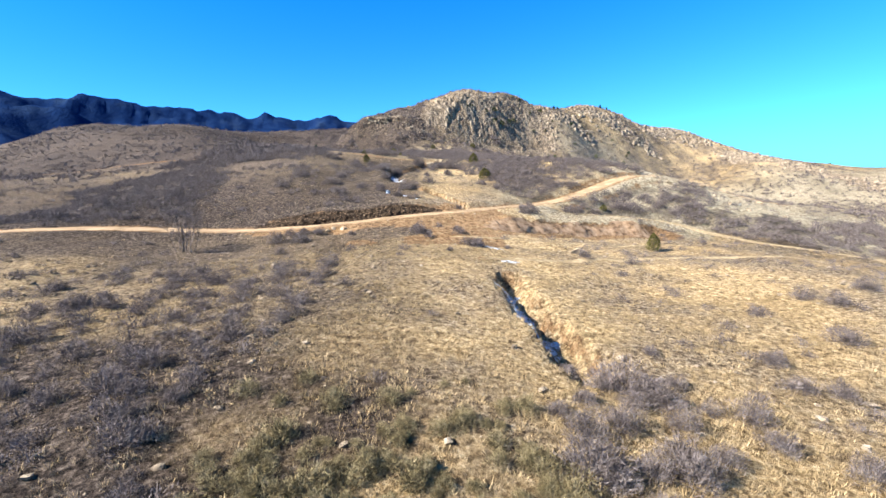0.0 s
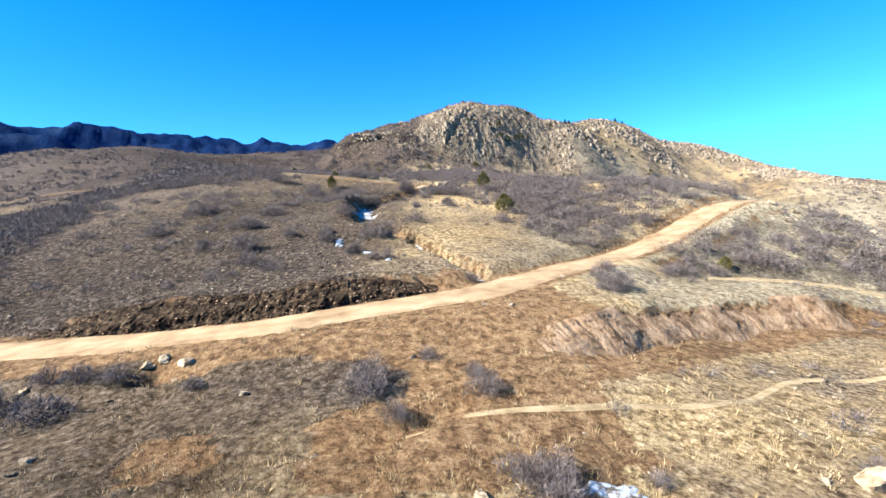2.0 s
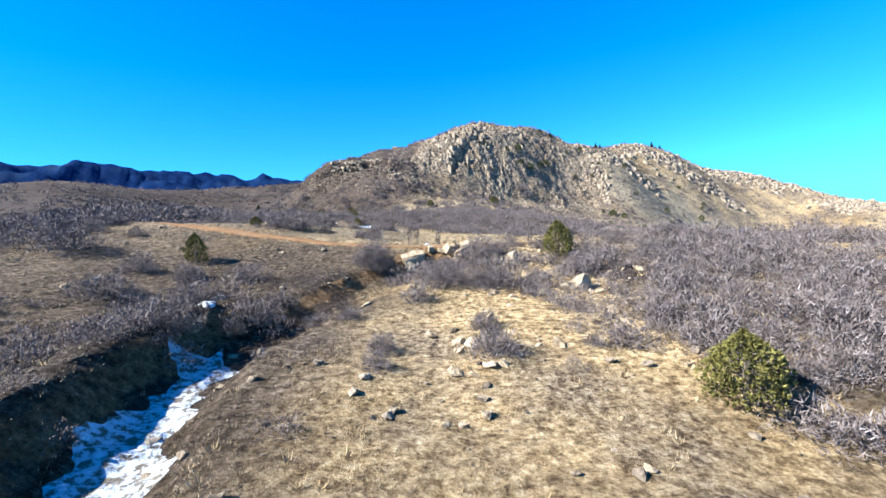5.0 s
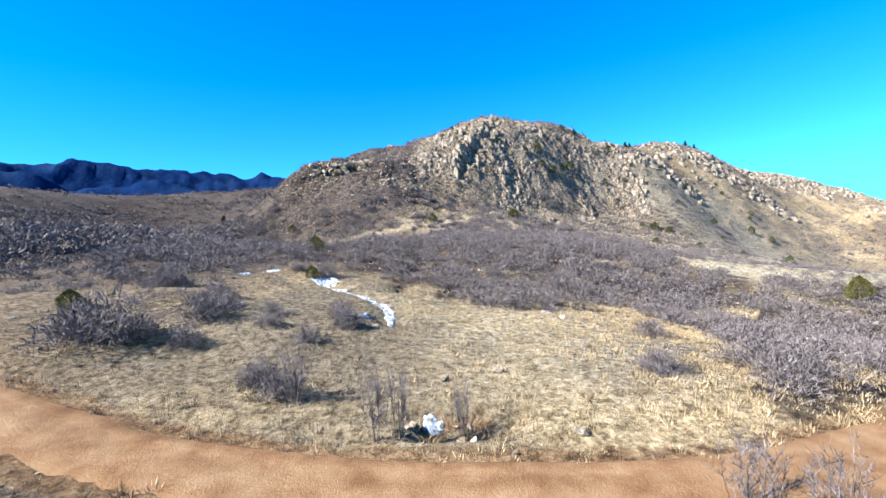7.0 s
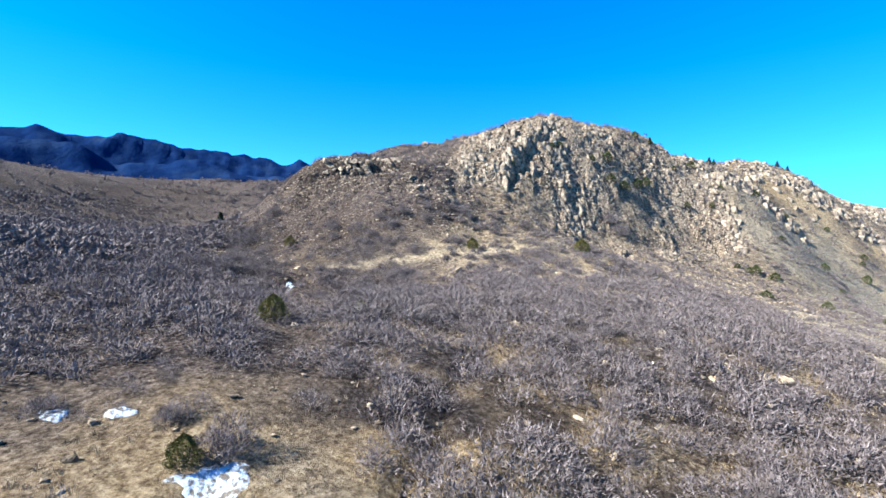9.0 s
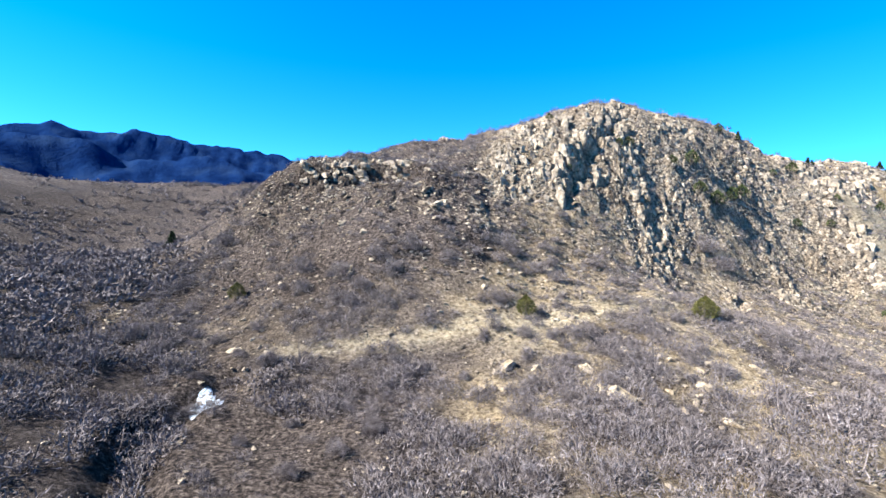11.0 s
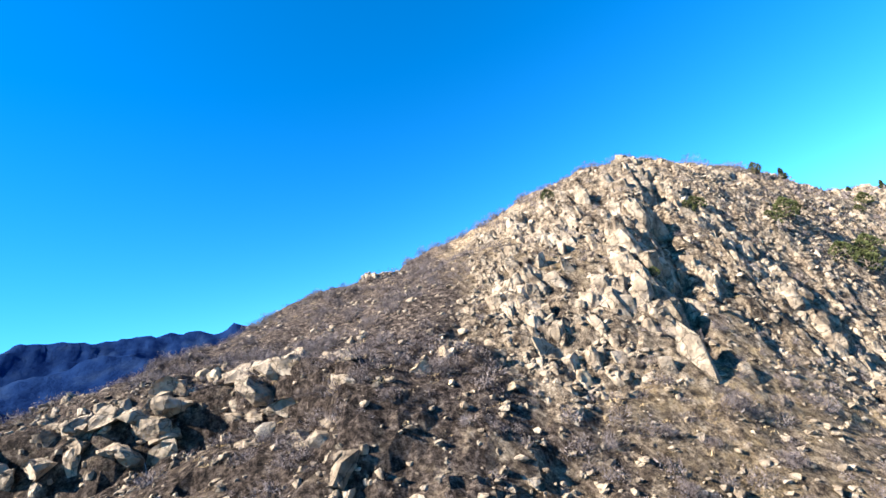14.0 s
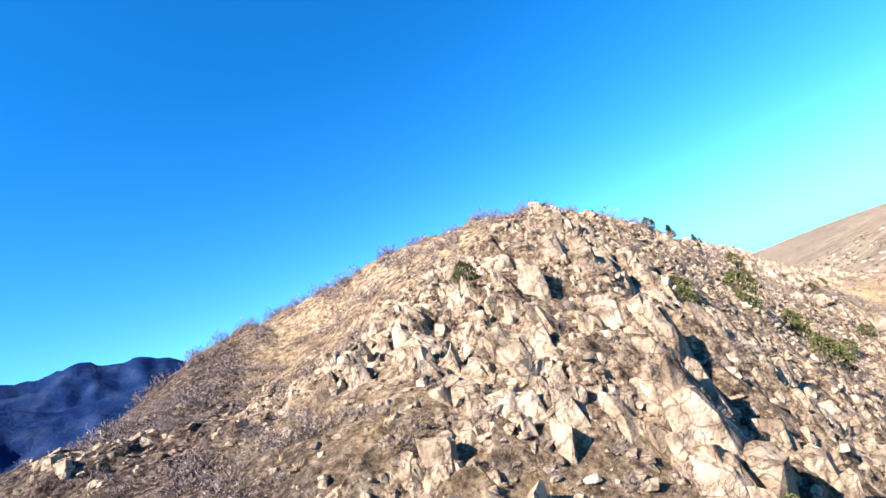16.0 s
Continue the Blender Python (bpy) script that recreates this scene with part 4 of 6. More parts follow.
def brush_bush(seed, n=150, long=0.26, wide=0.011, tall=0.62, stems=3):
    """A dense leafless bush one metre wide: a lobed dome filled with fine upward twigs over a few stems."""
    rng = np.random.RandomState(seed)
    lobes = [(rng.uniform(0.1, 0.24), rng.uniform(0, 6.283), rng.uniform(0.55, 1.0)) for _ in range(3)]

    def reach(d):
        """How far the mass goes out in a direction: a low dome with lobes."""
        r = 0.40
        for amp, at, _ in lobes:
            r = r + amp * 0.45 * np.clip(np.cos(np.arctan2(d[:, 1], d[:, 0]) - at), 0, 1) ** 2 * (1 - 0.5 * np.clip(d[:, 2], 0, 1))
        return r * (1 + 0.28 * fbm(d[:, 0] * 2.1 + d[:, 2] * 1.7 + seed, d[:, 1] * 2.1 - d[:, 2] * 1.3, 2, seed % 40))

    out = []
    d = rng.normal(size=(n, 3))
    d[:, 2] = np.abs(d[:, 2]) * 1.1
    d /= np.linalg.norm(d, axis=1)[:, None]
    far = reach(d)
    for k in range(n):
        p = d[k] * far[k] * rng.rand() ** 0.42 * np.array([1, 1, tall * 1.75])
        way = d[k] * 0.5 + np.array([0, 0, 0.45]) + rng.normal(size=3) * 0.42
        way /= np.linalg.norm(way)
        L = long * rng.uniform(0.5, 1.2)
        side = np.cross(way, rng.normal(size=3))
        side *= wide * rng.uniform(0.7, 1.3) / (np.linalg.norm(side) + 1e-9)
        root = p - way * L * 0.45
        root[2] = max(root[2], -0.02)
        out.append((np.array([root - side, root + side, root + way * L]), np.array([(0, 1, 2)])))
    for amp, at, h in lobes[:stems]:
        x, y = amp * math.cos(at), amp * math.sin(at)
        out.append(ribbon_twig(rng, [np.array([x * 0.3, y * 0.3, -0.04]), np.array([x * 0.8, y * 0.8, tall * h * 0.4]), np.array([x * 1.2, y * 1.2, tall * h * 1.05])], wide * 2.6, wide))
    return joined(out)


def slab_shape(seed, detail=2):
    """A tall jointed block of bedrock about one metre wide, leaning a little, with an oblique broken top."""
    rng = np.random.RandomState(seed)
    bm = bmesh.new()
    bmesh.ops.create_icosphere(bm, subdivisions=detail, radius=1.0)
    v = np.array([p.co for p in bm.verts]) * np.array([0.75, 0.75, 1.1])
    f = np.array([[p.index for p in q.verts] for q in bm.faces])
    bm.free()
    for k in range(9):
        a = k * 0.9 + rng.uniform(-0.4, 0.4)
        n = np.array([math.cos(a), math.sin(a), rng.uniform(-0.1, 0.35)]) if k < 7 else np.array([rng.normal() * 0.35, rng.normal() * 0.35, 1.0])
        n /= np.linalg.norm(n)
        d = v @ n - (rng.uniform(0.3, 0.52) if k < 7 else rng.uniform(0.35, 0.6))
        v = v - np.clip(d, 0, None)[:, None] * n
    v = v * np.array([1, rng.uniform(0.55, 0.9), 1]) + rng.normal(size=v.shape) * 0.03
    v[:, 0] += v[:, 2] * rng.uniform(-0.22, 0.12)
    v[:, 2] += 0.25
    return v, f


def rock_shape(seed, detail=2, flat=0.7):
    """An angular boulder about one metre wide, sunk a little at its foot."""
    rng = np.random.RandomState(seed)
    bm = bmesh.new()
    bmesh.ops.create_icosphere(bm, subdivisions=detail, radius=0.62)
    v = np.array([p.co for p in bm.verts])
    f = np.array([[p.index for p in q.verts] for q in bm.faces])
    bm.free()
    for _ in range(14):
        n = rng.normal(size=3)
        n /= np.linalg.norm(n)
        d = v @ n - rng.uniform(0.2, 0.42)
        v = v - np.clip(d, 0, None)[:, None] * n
    v = v * np.array([1, rng.uniform(0.6, 0.95), flat]) + rng.normal(size=v.shape) * 0.016 + np.stack([fbm(v[:, 1] * 3 + 9, v[:, 2] * 3, 2, seed), fbm(v[:, 2] * 3, v[:, 0] * 3 + 5, 2, seed), fbm(v[:, 0] * 3, v[:, 1] * 3, 2, seed)], 1) * 0.045
    v[:, 2] += 0.18
    return v, f


def block_shape(seed):
    """A squarish quarried-looking boulder about one metre wide, its edges broken."""
    rng = np.random.RandomState(seed)
    bm = bmesh.new()
    bmesh.ops.create_cube(bm, size=1.0)
    for p in bm.verts:
        p.co += Vector(rng.uniform(-0.13, 0.13, 3))
    bmesh.ops.bevel(bm, geom=list(bm.edges), offset=0.13, segments=2, profile=0.6, affect="EDGES")
    bmesh.ops.subdivide_edges(bm, edges=list(bm.edges), cuts=1, use_grid_fill=True)
    bmesh.ops.triangulate(bm, faces=list(bm.faces))
    v = np.array([p.co for p in bm.verts])
    f = np.array([[p.index for p in q.verts] for q in bm.faces])
    bm.free()
    n = rng.normal(size=3) + np.array([0, 0, 1.5])
    n /= np.linalg.norm(n)
    v = v - np.clip(v @ n - 0.36, 0, None)[:, None] * n
    v = v * np.array([1, rng.uniform(0.7, 0.95), rng.uniform(0.65, 0.9)]) + rng.normal(size=v.shape) * 0.012
    v[:, 2] += 0.3
    return v, f


def clump_crown(seed, n, shape, blade=0.10, per=7):
    """Foliage of many small tufts of pointed sprays inside shape(u) -> place, out-direction."""
    rng = np.random.RandomState(seed)
    out = []
    for _ in range(n):
        p, o = shape(rng)
        v, f = [], []
        for k in range(per):
            d = o + rng.normal(size=3) * 0.75
            d /= np.linalg.norm(d)
            s = np.cross(d, rng.normal(size=3))
            s /= np.linalg.norm(s) + 1e-9
            L = blade * rng.uniform(0.6, 1.3)
            v += [p - s * L * 0.28, p + s * L * 0.28, p + d * L]
            f.append((3 * k, 3 * k + 1, 3 * k + 2))
        out.append((np.array(v), np.array(f)))
    return joined(out)


def juniper_shape(rng):
    """Points in a ragged dome, wider below, one metre wide and one tall."""
    a, h = rng.uniform(0, 2 * np.pi), rng.rand() ** 0.8
    lobe = 1 + 0.16 * math.sin(3 * a + 5 * h) + 0.10 * math.sin(7 * a - 9 * h)
    r = 0.5 * lobe * math.sin(math.pi * min(1, 0.28 + 0.74 * h)) ** 0.8 * math.sqrt(rng.uniform(0.45, 1))
    return np.array([r * math.cos(a), r * math.sin(a), 0.06 + 0.9 * h]), np.array([math.cos(a), math.sin(a), 0.7])


def pine_shape(rng):
    a, h = rng.uniform(0, 2 * np.pi), rng.rand() ** 1.2
    tier = 0.72 + 0.28 * math.cos(h * 2 * math.pi * 7)
    r = 0.5 * (1 - h) ** 0.8 * tier * (1 + 0.25 * math.sin(3 * a + 11 * h)) * math.sqrt(rng.uniform(0.25, 1)) + 0.02
    return np.array([r * math.cos(a), r * math.sin(a), 0.12 + 0.88 * h]), np.array([math.cos(a), math.sin(a), 0.25])


def trunk_shape(seed, tall, r, forks=3):
    rng = np.random.RandomState(seed)
    out = []

    def limb(p, q, r0, r1, n=6):
        d = (q - p) / np.linalg.norm(q - p)
        s = np.cross(d, (0.3, 1, 0.2))
        s /= np.linalg.norm(s)
        u = np.cross(d, s)
        ring = [math.cos(2 * math.pi * k / n) * s + math.sin(2 * math.pi * k / n) * u for k in range(n)]
        v = np.array([p + o * r0 for o in ring] + [q + o * r1 for o in ring])
        f = [t for k in range(n) for t in ((k, (k + 1) % n, n + k), ((k + 1) % n, n + (k + 1) % n, n + k))]
        out.append((v, np.array(f)))

    top = np.array([rng.normal() * 0.03, rng.normal() * 0.03, tall])
    limb(np.array([0, 0, -0.1]), top * 0.5, r, r * 0.7)
    limb(top * 0.5, top, r * 0.7, r * 0.25)
    for k in range(forks):
        a = 2 * math.pi * k / forks + rng.rand()
        p = top * rng.uniform(0.25, 0.7)
        limb(p, p + np.array([math.cos(a) * 0.35, math.sin(a) * 0.35, 0.35]) * tall * 0.6, r * 0.5, r * 0.15)
    return joined(out)


def height(x, y):
    return float(on_ground(np.array([x], float), np.array([y], float))[0])


def part(name, me, parent, label=""):
    ob = new(name, me)
    ob.parent = parent
    return tagged(ob, label) if label else ob


def tree(name, x, y, wide, tall, crown_mesh, trunk_mesh, label, category, group, turn):
    root = new(name)
    root.empty_display_size = 0.3
    root.matrix_basis = Matrix.LocRotScale((x, y, height(x, y) - 0.08), Euler((0, 0, turn)), (wide, wide, tall))
    part("trunk", trunk_mesh, root)
    part("crown", crown_mesh, root)
    return tagged(root, label, category, group)


# ---- junipers and pines ----
rng = np.random.RandomState(11)
juniper_crowns = [mesh_from("crown", *clump_crown(s, 1500, juniper_shape, 0.052, 5), NEEDLE) for s in (1, 2, 3)]
far_crowns = [mesh_from("crown", *clump_crown(s, 420, juniper_shape, 0.09, 5), DARK_NEEDLE) for s in (6, 7, 8)]
pine_crowns = [mesh_from("crown", *clump_crown(s, 520, pine_shape, 0.11), PINE) for s in (4, 5)]
trunks = [mesh_from("trunk", *trunk_shape(s, 0.8, 0.05), BARK) for s in (1, 2)]
SLOPE_JUNIPERS = [(jx, jy, jw) for jx, jy, jw in zip(rng.uniform(72, 175, 26), rng.uniform(300, 385, 26), rng.uniform(1.6, 3.2, 26))]
for k, (x, y, w) in enumerate(JUNIPERS + HILL_JUNIPERS + SLOPE_JUNIPERS):
    hill = k >= len(JUNIPERS)
    tree("juniper", x, y, w, w * (1.55 if k in (0, 4) else 1.3 if k == 3 else rng.uniform(0.85, 1.15)), (far_crowns if hill else juniper_crowns)[k % 3], trunks[k % 2], "rounded dark green juniper clinging to the rocky hill face" if hill else "rounded olive-green juniper in the dry grass", "tree", "junipers on the hill" if hill else "junipers in the grassland", rng.uniform(0, 6))
for k, (x, y, w) in enumerate(PINES):
    tree("pine_tree", x, y, w * 0.9, w * 1.25, pine_crowns[k % 2], trunks[k % 2], "small dark green pine on the slope", "tree", "pines on the slopes", rng.uniform(0, 6))

# ---- bare trees beside the upper road ----
bare_crown = mesh_from("crown", *twig_bush(77, 12, 14, 6, 1.0, 0.008), TWIG)
for x, y, w, h in ((-8.6, 170.9, 2.2, 3.4), (-4.4, 167.9, 1.6, 3.6), (-3.4, 168.3, 1.3, 3.8), (-0.6, 169.4, 1.1, 3.4), (7.6, 162.8, 2.6, 3.2), (9.6, 161.6, 2.2, 3.4), (-41.6, 69.1, 7.5, 9.5)):
    root = new("bare_tree")
    root.matrix_basis = Matrix.LocRotScale((x, y, height(x, y) - 0.05), Euler((0, 0, x)), (w, w, h))
    part("trunk", mesh_from("trunk", *trunk_shape(int(90 + x), 0.55, 0.03), BARK), root)
    part("crown", bare_crown, root)
    tagged(root, "slender leafless tree beside the red dirt road", "tree", "bare trees by the road")

# ---- shrubs ----
oak_shapes = [brush_bush(s, 215, 0.135, 0.0112, 0.66, 1) for s in range(20, 26)]
far_shapes = [brush_bush(s, 22, 0.26, 0.048, 0.60, 0) for s in range(60, 64)]
outer_shapes = [brush_bush(s, 62, 0.22, 0.033, 0.64, 0) for s in range(64, 69)]
near_shapes = [brush_bush(s, 440, 0.118, 0.0070, 0.70, 1) for s in range(50, 58)]
fine_shapes = [brush_bush(s, 2000, 0.112, 0.0049, 0.76, 3) for s in range(30, 36)]
sage_shapes = [brush_bush(s, 1500, 0.105, 0.0075, 0.80, 2) for s in range(40, 44)]
oak_meshes = [mesh_from("oak_shrub", v, f, TWIG) for v, f in fine_shapes]
big_meshes = [mesh_from("oak_shrub", *brush_bush(s, 6500, 0.078, 0.0026, 0.80, 3), TWIG) for s in (36, 37)]
sage_meshes = [mesh_from("sage_bush", v, f, SAGE) for v, f in sage_shapes]
SAGE_BED = [(-13, 22), (-8.5, 24), (-3.8, 23.4), (1.3, 25.5), (5, 25), (7, 20), (6, 12), (-12, 12)]
rng = np.random.RandomState(19)
bx, by = rng.uniform(-13, 7, 420), rng.uniform(11.5, 26, 420)
bed = inside(bx, by, SAGE_BED) & (rng.rand(420) < 0.12 + 0.30 * step(25, 17, by))
# the first five bushes are added to throw shade on nearby snow
LOW_SHRUBS = [(-21.3, 95.6, 2.6), (-14.2, 102.6, 2.6), (-14.6, 105, 2.4), (-9.8, 97.4, 2.0), (-7.0, 94.4, 1.8), (3.2, 63.4, 2.6), (4.3, 62.6, 2.2), (16.3, 88.7, 3.4), (27.9, 99.9, 3.0), (31, 101, 3.2), (35.5, 103.3, 3.4), (33, 104.5, 3.0), (7.8, 28.6, 1.6), (9.6, 26.0, 2.0), (11.6, 25.8, 1.8), (14.8, 27.5, 2.0), (6.4, 20.4, 2.8), (8.8, 21.6, 2.6), (12.6, 22.4, 2.4), (3.6, 18.0, 2.0), (-21.4, 74.3, 2.2), (-24, 74.6, 2.4), (-26.5, 75, 2.2), (-15.5, 72.8, 1.6), (10.6, 29.0, 1.5), (4.8, 16.4, 2.2), (6.8, 17.2, 2.4), (8.8, 18.0, 2.2), (10.8, 19.4, 2.4), (7.4, 23.6, 1.9), (10.4, 24.0, 2.0), (12.4, 25.0, 1.8), (5.4, 22.2, 1.7), (8.6, 15.4, 2.2), (13.4, 19.8, 2.0), (9.4, 27.2, 1.8), (15.4, 24.6, 1.6), (4.6, 63.8, 2.4), (9.0, 64.0, 1.3), (20.2, 65.6, 1.8), (-4.5, 71.6, 2.8), (1.8, 72, 1.6), (-1, 74, 1.4), (18.6, 95.6, 2.6), (16.6, 92.5, 2.2), (-7.4, 157.3, 4.6), (3.4, 157.0, 5.6), (5.6, 158.4, 3.8), (1.4, 157.6, 3.0), (-3.3, 156.2, 2.8), (10.4, 160.3, 2.6), (0.2, 155.4, 2.6), (7.6, 161.4, 2.4)]
for k, (x, y, w) in enumerate(SHRUBS + LOW_SHRUBS + list(zip(bx[bed], by[bed], rng.uniform(0.7, 1.6, bed.sum())))):
    sage = y < 30 and -13 < x < 5
    big = w > 3.7 and 145 < y < 165 and -10 < x < 8
    ob = new("sage_bush" if sage else "oak_shrub", sage_meshes[k % 4] if sage else big_meshes[k % 2] if big else oak_meshes[k % 6])
    ob.matrix_basis = Matrix.LocRotScale((x, y, height(x, y) - 0.03), Euler((0, 0, k * 2.4)), (w * 1.1, w * 1.1, w * (0.95 if w < 4 else 1.15 if w in (4.6, 5.6) else 0.75)))
    tagged(ob, "low olive-brown sage bush in dry grass" if sage else "leafless grey-brown scrub oak bush in dry grass", "shrub", "sage bushes" if sage else "scrub oak bushes")


wild = np.random.RandomState(33)
x, y, w = wild.uniform(-46, -13, 170), wild.uniform(14, 56, 170), wild.uniform(1.0, 2.6, 170)
rows = np.stack([x, y, on_ground(x, y) - 0.03, w * 1.1, w, wild.uniform(0, 6.3, 170)], 1)
tagged(new("valley_brush", mesh_from("valley_brush", *scattered([brush_bush(s, 950, 0.11, 0.0068, 0.78, 1) for s in range(200, 204)], rows), TWIG)), "scattered dark leafless bushes in the dry valley grass", "shrubs", kind="stuff")


def off_roads(x, y, room):
    ok = np.ones(len(x), bool)
    for line, half, _ in ROADS:
        ok &= off_line(x, y, line)[0] > half + room
    for line in (TRAIL, HILL_PATH):
        ok &= off_line(x, y, line)[0] > 0.6 + room * 0.5
    return ok


MEADOW = [(-20, 172), (-24, 190), (-16, 208), (-3, 207), (2, 191), (12, 188), (19, 198), (24, 186), (16, 170)]
rng = np.random.RandomState(3)
x, y = rng.uniform(-135, 130, 29000), rng.uniform(10, 352, 29000)
dense = np.zeros(len(x))
for poly in THICKETS:
    dense = np.maximum(dense, inside(x + 4.5 * fbm(x / 15, y / 15, 4, 47) * step(285, 262, y), y + 4.5 * fbm(x / 15, y / 15, 4, 48) * step(285, 262, y), poly) * 1.0)
thin = 0.03 + 0.05 * (fbm(x / 16, y / 16, 3, 50) > 0.25)
thin = np.where(y > 282, np.where(x < 2, 0.10, 0.3) + 0.35 * (fbm(x / 8, y / 8, 2, 54) > 0.12), thin) + np.where((y > 205) & (y < 290) & (x > -20), 0.12, 0)
thin = np.where(inside(x, y, MEADOW), 0.0, thin)
thin = np.where((y > 30) & (y < 78) & (np.abs(x) < 30), 0.006, thin)
thin = np.where((y < 78) & (x > 17) & (x < 90), 0.17, thin)
thin = np.where((y < 62) & (x < -13), 0.45, thin)
thin = np.where((y > 80) & (x > 40) & (y < 300), 0.10 + 0.4 * (fbm(x / 18, y / 18, 3, 57) > 0.1), thin)
thin = np.where((x < -22) & (y > 90) & (y < 300), 0.10 + 0.5 * (fbm(x / 14, y / 14, 3, 58) > 0.15), thin)
thin = np.where((y > 78) & (y < 125) & (x < 14) & (x > -14), 0.02, thin)
chance = np.where(dense > 0, 0.95 * (0.35 + 0.75 * (fbm(x / 7, y / 7, 2, 51) > -0.35)), thin * 0.72) * (1 - 0.4 * crag(x, y))
ok = (rng.rand(len(x)) < chance) & off_roads(x, y, 1.0)
x, y, dense = x[ok], y[ok], dense[ok]
w = np.where(dense > 0, rng.uniform(2.0, 4.0, len(x)) * np.where((y > 165) & (y < 272), 1.2, 1.0), rng.uniform(1.0, 2.5, len(x)))
rows = np.stack([x, y, on_ground(x, y) - 0.04, w * 1.1, w * rng.uniform(0.6, 0.95, len(x)), rng.uniform(0, 6.3, len(x))], 1)
near = (np.hypot(x * 1.5, y - 150) < 48) & (y > 95)
single = np.nonzero(near)[0][:40]
for k in single:
    ob = new("oak_shrub", oak_meshes[k % 6])
    ob.matrix_basis = Matrix.LocRotScale(rows[k, :3], Euler((0, 0, rows[k, 5])), (rows[k, 3], rows[k, 3], rows[k, 4]))
    tagged(ob, "leafless grey-brown scrub oak bush in dry grass", "shrub", "scrub oak bushes")
rest = np.delete(rows, single, 0)
close = ((np.abs(rest[:, 0] + 4) < 22) | ((np.abs(rest[:, 0] - 4) < 32) & (rest[:, 1] < 205))) & (rest[:, 1] > 90) & (rest[:, 3] > 1.6)
outer = (np.abs(rest[:, 0] - 5) > 66) & (rest[:, 1] > 190)
rest[outer, 3:5] *= 1.2
middle = ~close & ~outer
tagged(new("oak_thicket", mesh_from("oak_thicket", *joined([scattered(near_shapes, rest[close]), scattered(oak_shapes, rest[middle]), scattered(outer_shapes, rest[outer])]), TWIG)), "leafless grey-purple scrub oak thickets over the slopes", "shrubs", kind="stuff")

# scrub oak along both sides of the lower road, and scattered on the western slope
side = np.random.RandomState(29)
BESIDE = [[(15, 112), (24, 112.5), (47, 123), (62, 136), (54, 160), (24, 166), (17, 150), (13, 132)], [(28, 104), (34, 98.5), (48, 102), (62, 117), (48, 117), (36, 109)]]
sx, sy = side.uniform(12, 64, 560), side.uniform(97, 167, 560)
ok = (inside(sx, sy, BESIDE[0]) | inside(sx, sy, BESIDE[1])) & off_roads(sx, sy, 1.6)
sx, sy = np.append(sx[ok], side.uniform(-78, -16, 46)), np.append(sy[ok], side.uniform(90, 142, 46))
ok = off_roads(sx, sy, 1.4)
sx, sy = sx[ok], sy[ok]
w = np.where(sx > 0, side.uniform(2.3, 4.3, len(sx)), side.uniform(1.3, 2.6, len(sx)))
rows = np.stack([sx, sy, on_ground(sx, sy) - 0.05, w * 1.15, w * side.uniform(0.7, 0.95, len(sx)), side.uniform(0, 6.3, len(sx))], 1)
tagged(new("road_brush", mesh_from("road_brush", *scattered([brush_bush(s, 430, 0.140, 0.0080, 0.76, 1) for s in range(130, 135)], rows), TWIG)), "rounded grey-purple scrub oak bushes beside the pale road", "shrubs", kind="stuff")

# single bushes on the hill's foot and slopes
x, y = rng.uniform(-48, 55, 460), rng.uniform(252, 322, 460)
ok = (rng.rand(460) < 0.2 + 0.6 * (fbm(x / 11, y / 11, 2, 93) > -0.05)) & (crag(x, y) < 0.6)
order = np.argsort(np.hypot(x[ok] + 12, y[ok] - 285))
hx, hy = x[ok][order], y[ok][order]
hw = 1.3 + 1.7 * TABLE[np.arange(len(hx)) % 256, 7]
rows = np.stack([hx, hy, on_ground(hx, hy) - 0.05, hw, hw * 0.9, np.arange(len(hx)) * 1.9], 1)[80:]
tagged(new("hill_bushes", mesh_from("hill_bushes", *scattered(near_shapes, rows), TWIG)), "rounded leafless scrub oak bushes on the stony hill slope", "shrubs", kind="stuff")
for k, (px, py) in enumerate(zip(hx[:80], hy[:80])):
    w = 1.3 + 1.7 * float(TABLE[k % 256, 7])
    ob = new("oak_shrub", oak_meshes[k % 6])
    ob.matrix_basis = Matrix.LocRotScale((px, py, height(px, py) - 0.05), Euler((0, 0, k * 1.9)), (w, w, w * (0.75 + 0.35 * float(TABLE[k % 256, 9]))))
    tagged(ob, "rounded leafless scrub oak bush on the stony hill slope", "shrub", "scrub oak bushes")

# rounded bushes over the hill's western foot
foot = np.random.RandomState(83)
x, y = foot.uniform(-78, 44, 3400), foot.uniform(262, 330, 3400)
ok = (foot.rand(3400) < np.where(fbm(x / 7, y / 7, 3, 97) > 0.16, 0.62, 0.035) * (0.35 + 0.65 * step(26, -24, x))) & (crag(x, y) < 0.75)
x, y = x[ok], y[ok]
w = foot.uniform(1.1, 2.9, len(x))
rows = np.stack([x, y, on_ground(x, y) - 0.05, w * 1.1, w * foot.uniform(0.6, 0.95, len(x)), foot.uniform(0, 6.3, len(x))], 1)
tagged(new("foot_brush", mesh_from("foot_brush", *scattered([brush_bush(s, 420, 0.135, 0.0080, 0.72, 1) for s in range(110, 115)], rows), TWIG)), "rounded dark leafless bushes over the hill's foot", "shrubs", kind="stuff")

# rounded thickets on the slopes to both sides
x = np.concatenate([foot.uniform(42, 165, 2000), foot.uniform(-118, -54, 1500)])
y = np.concatenate([foot.uniform(215, 385, 2000), foot.uniform(185, 305, 1500)])
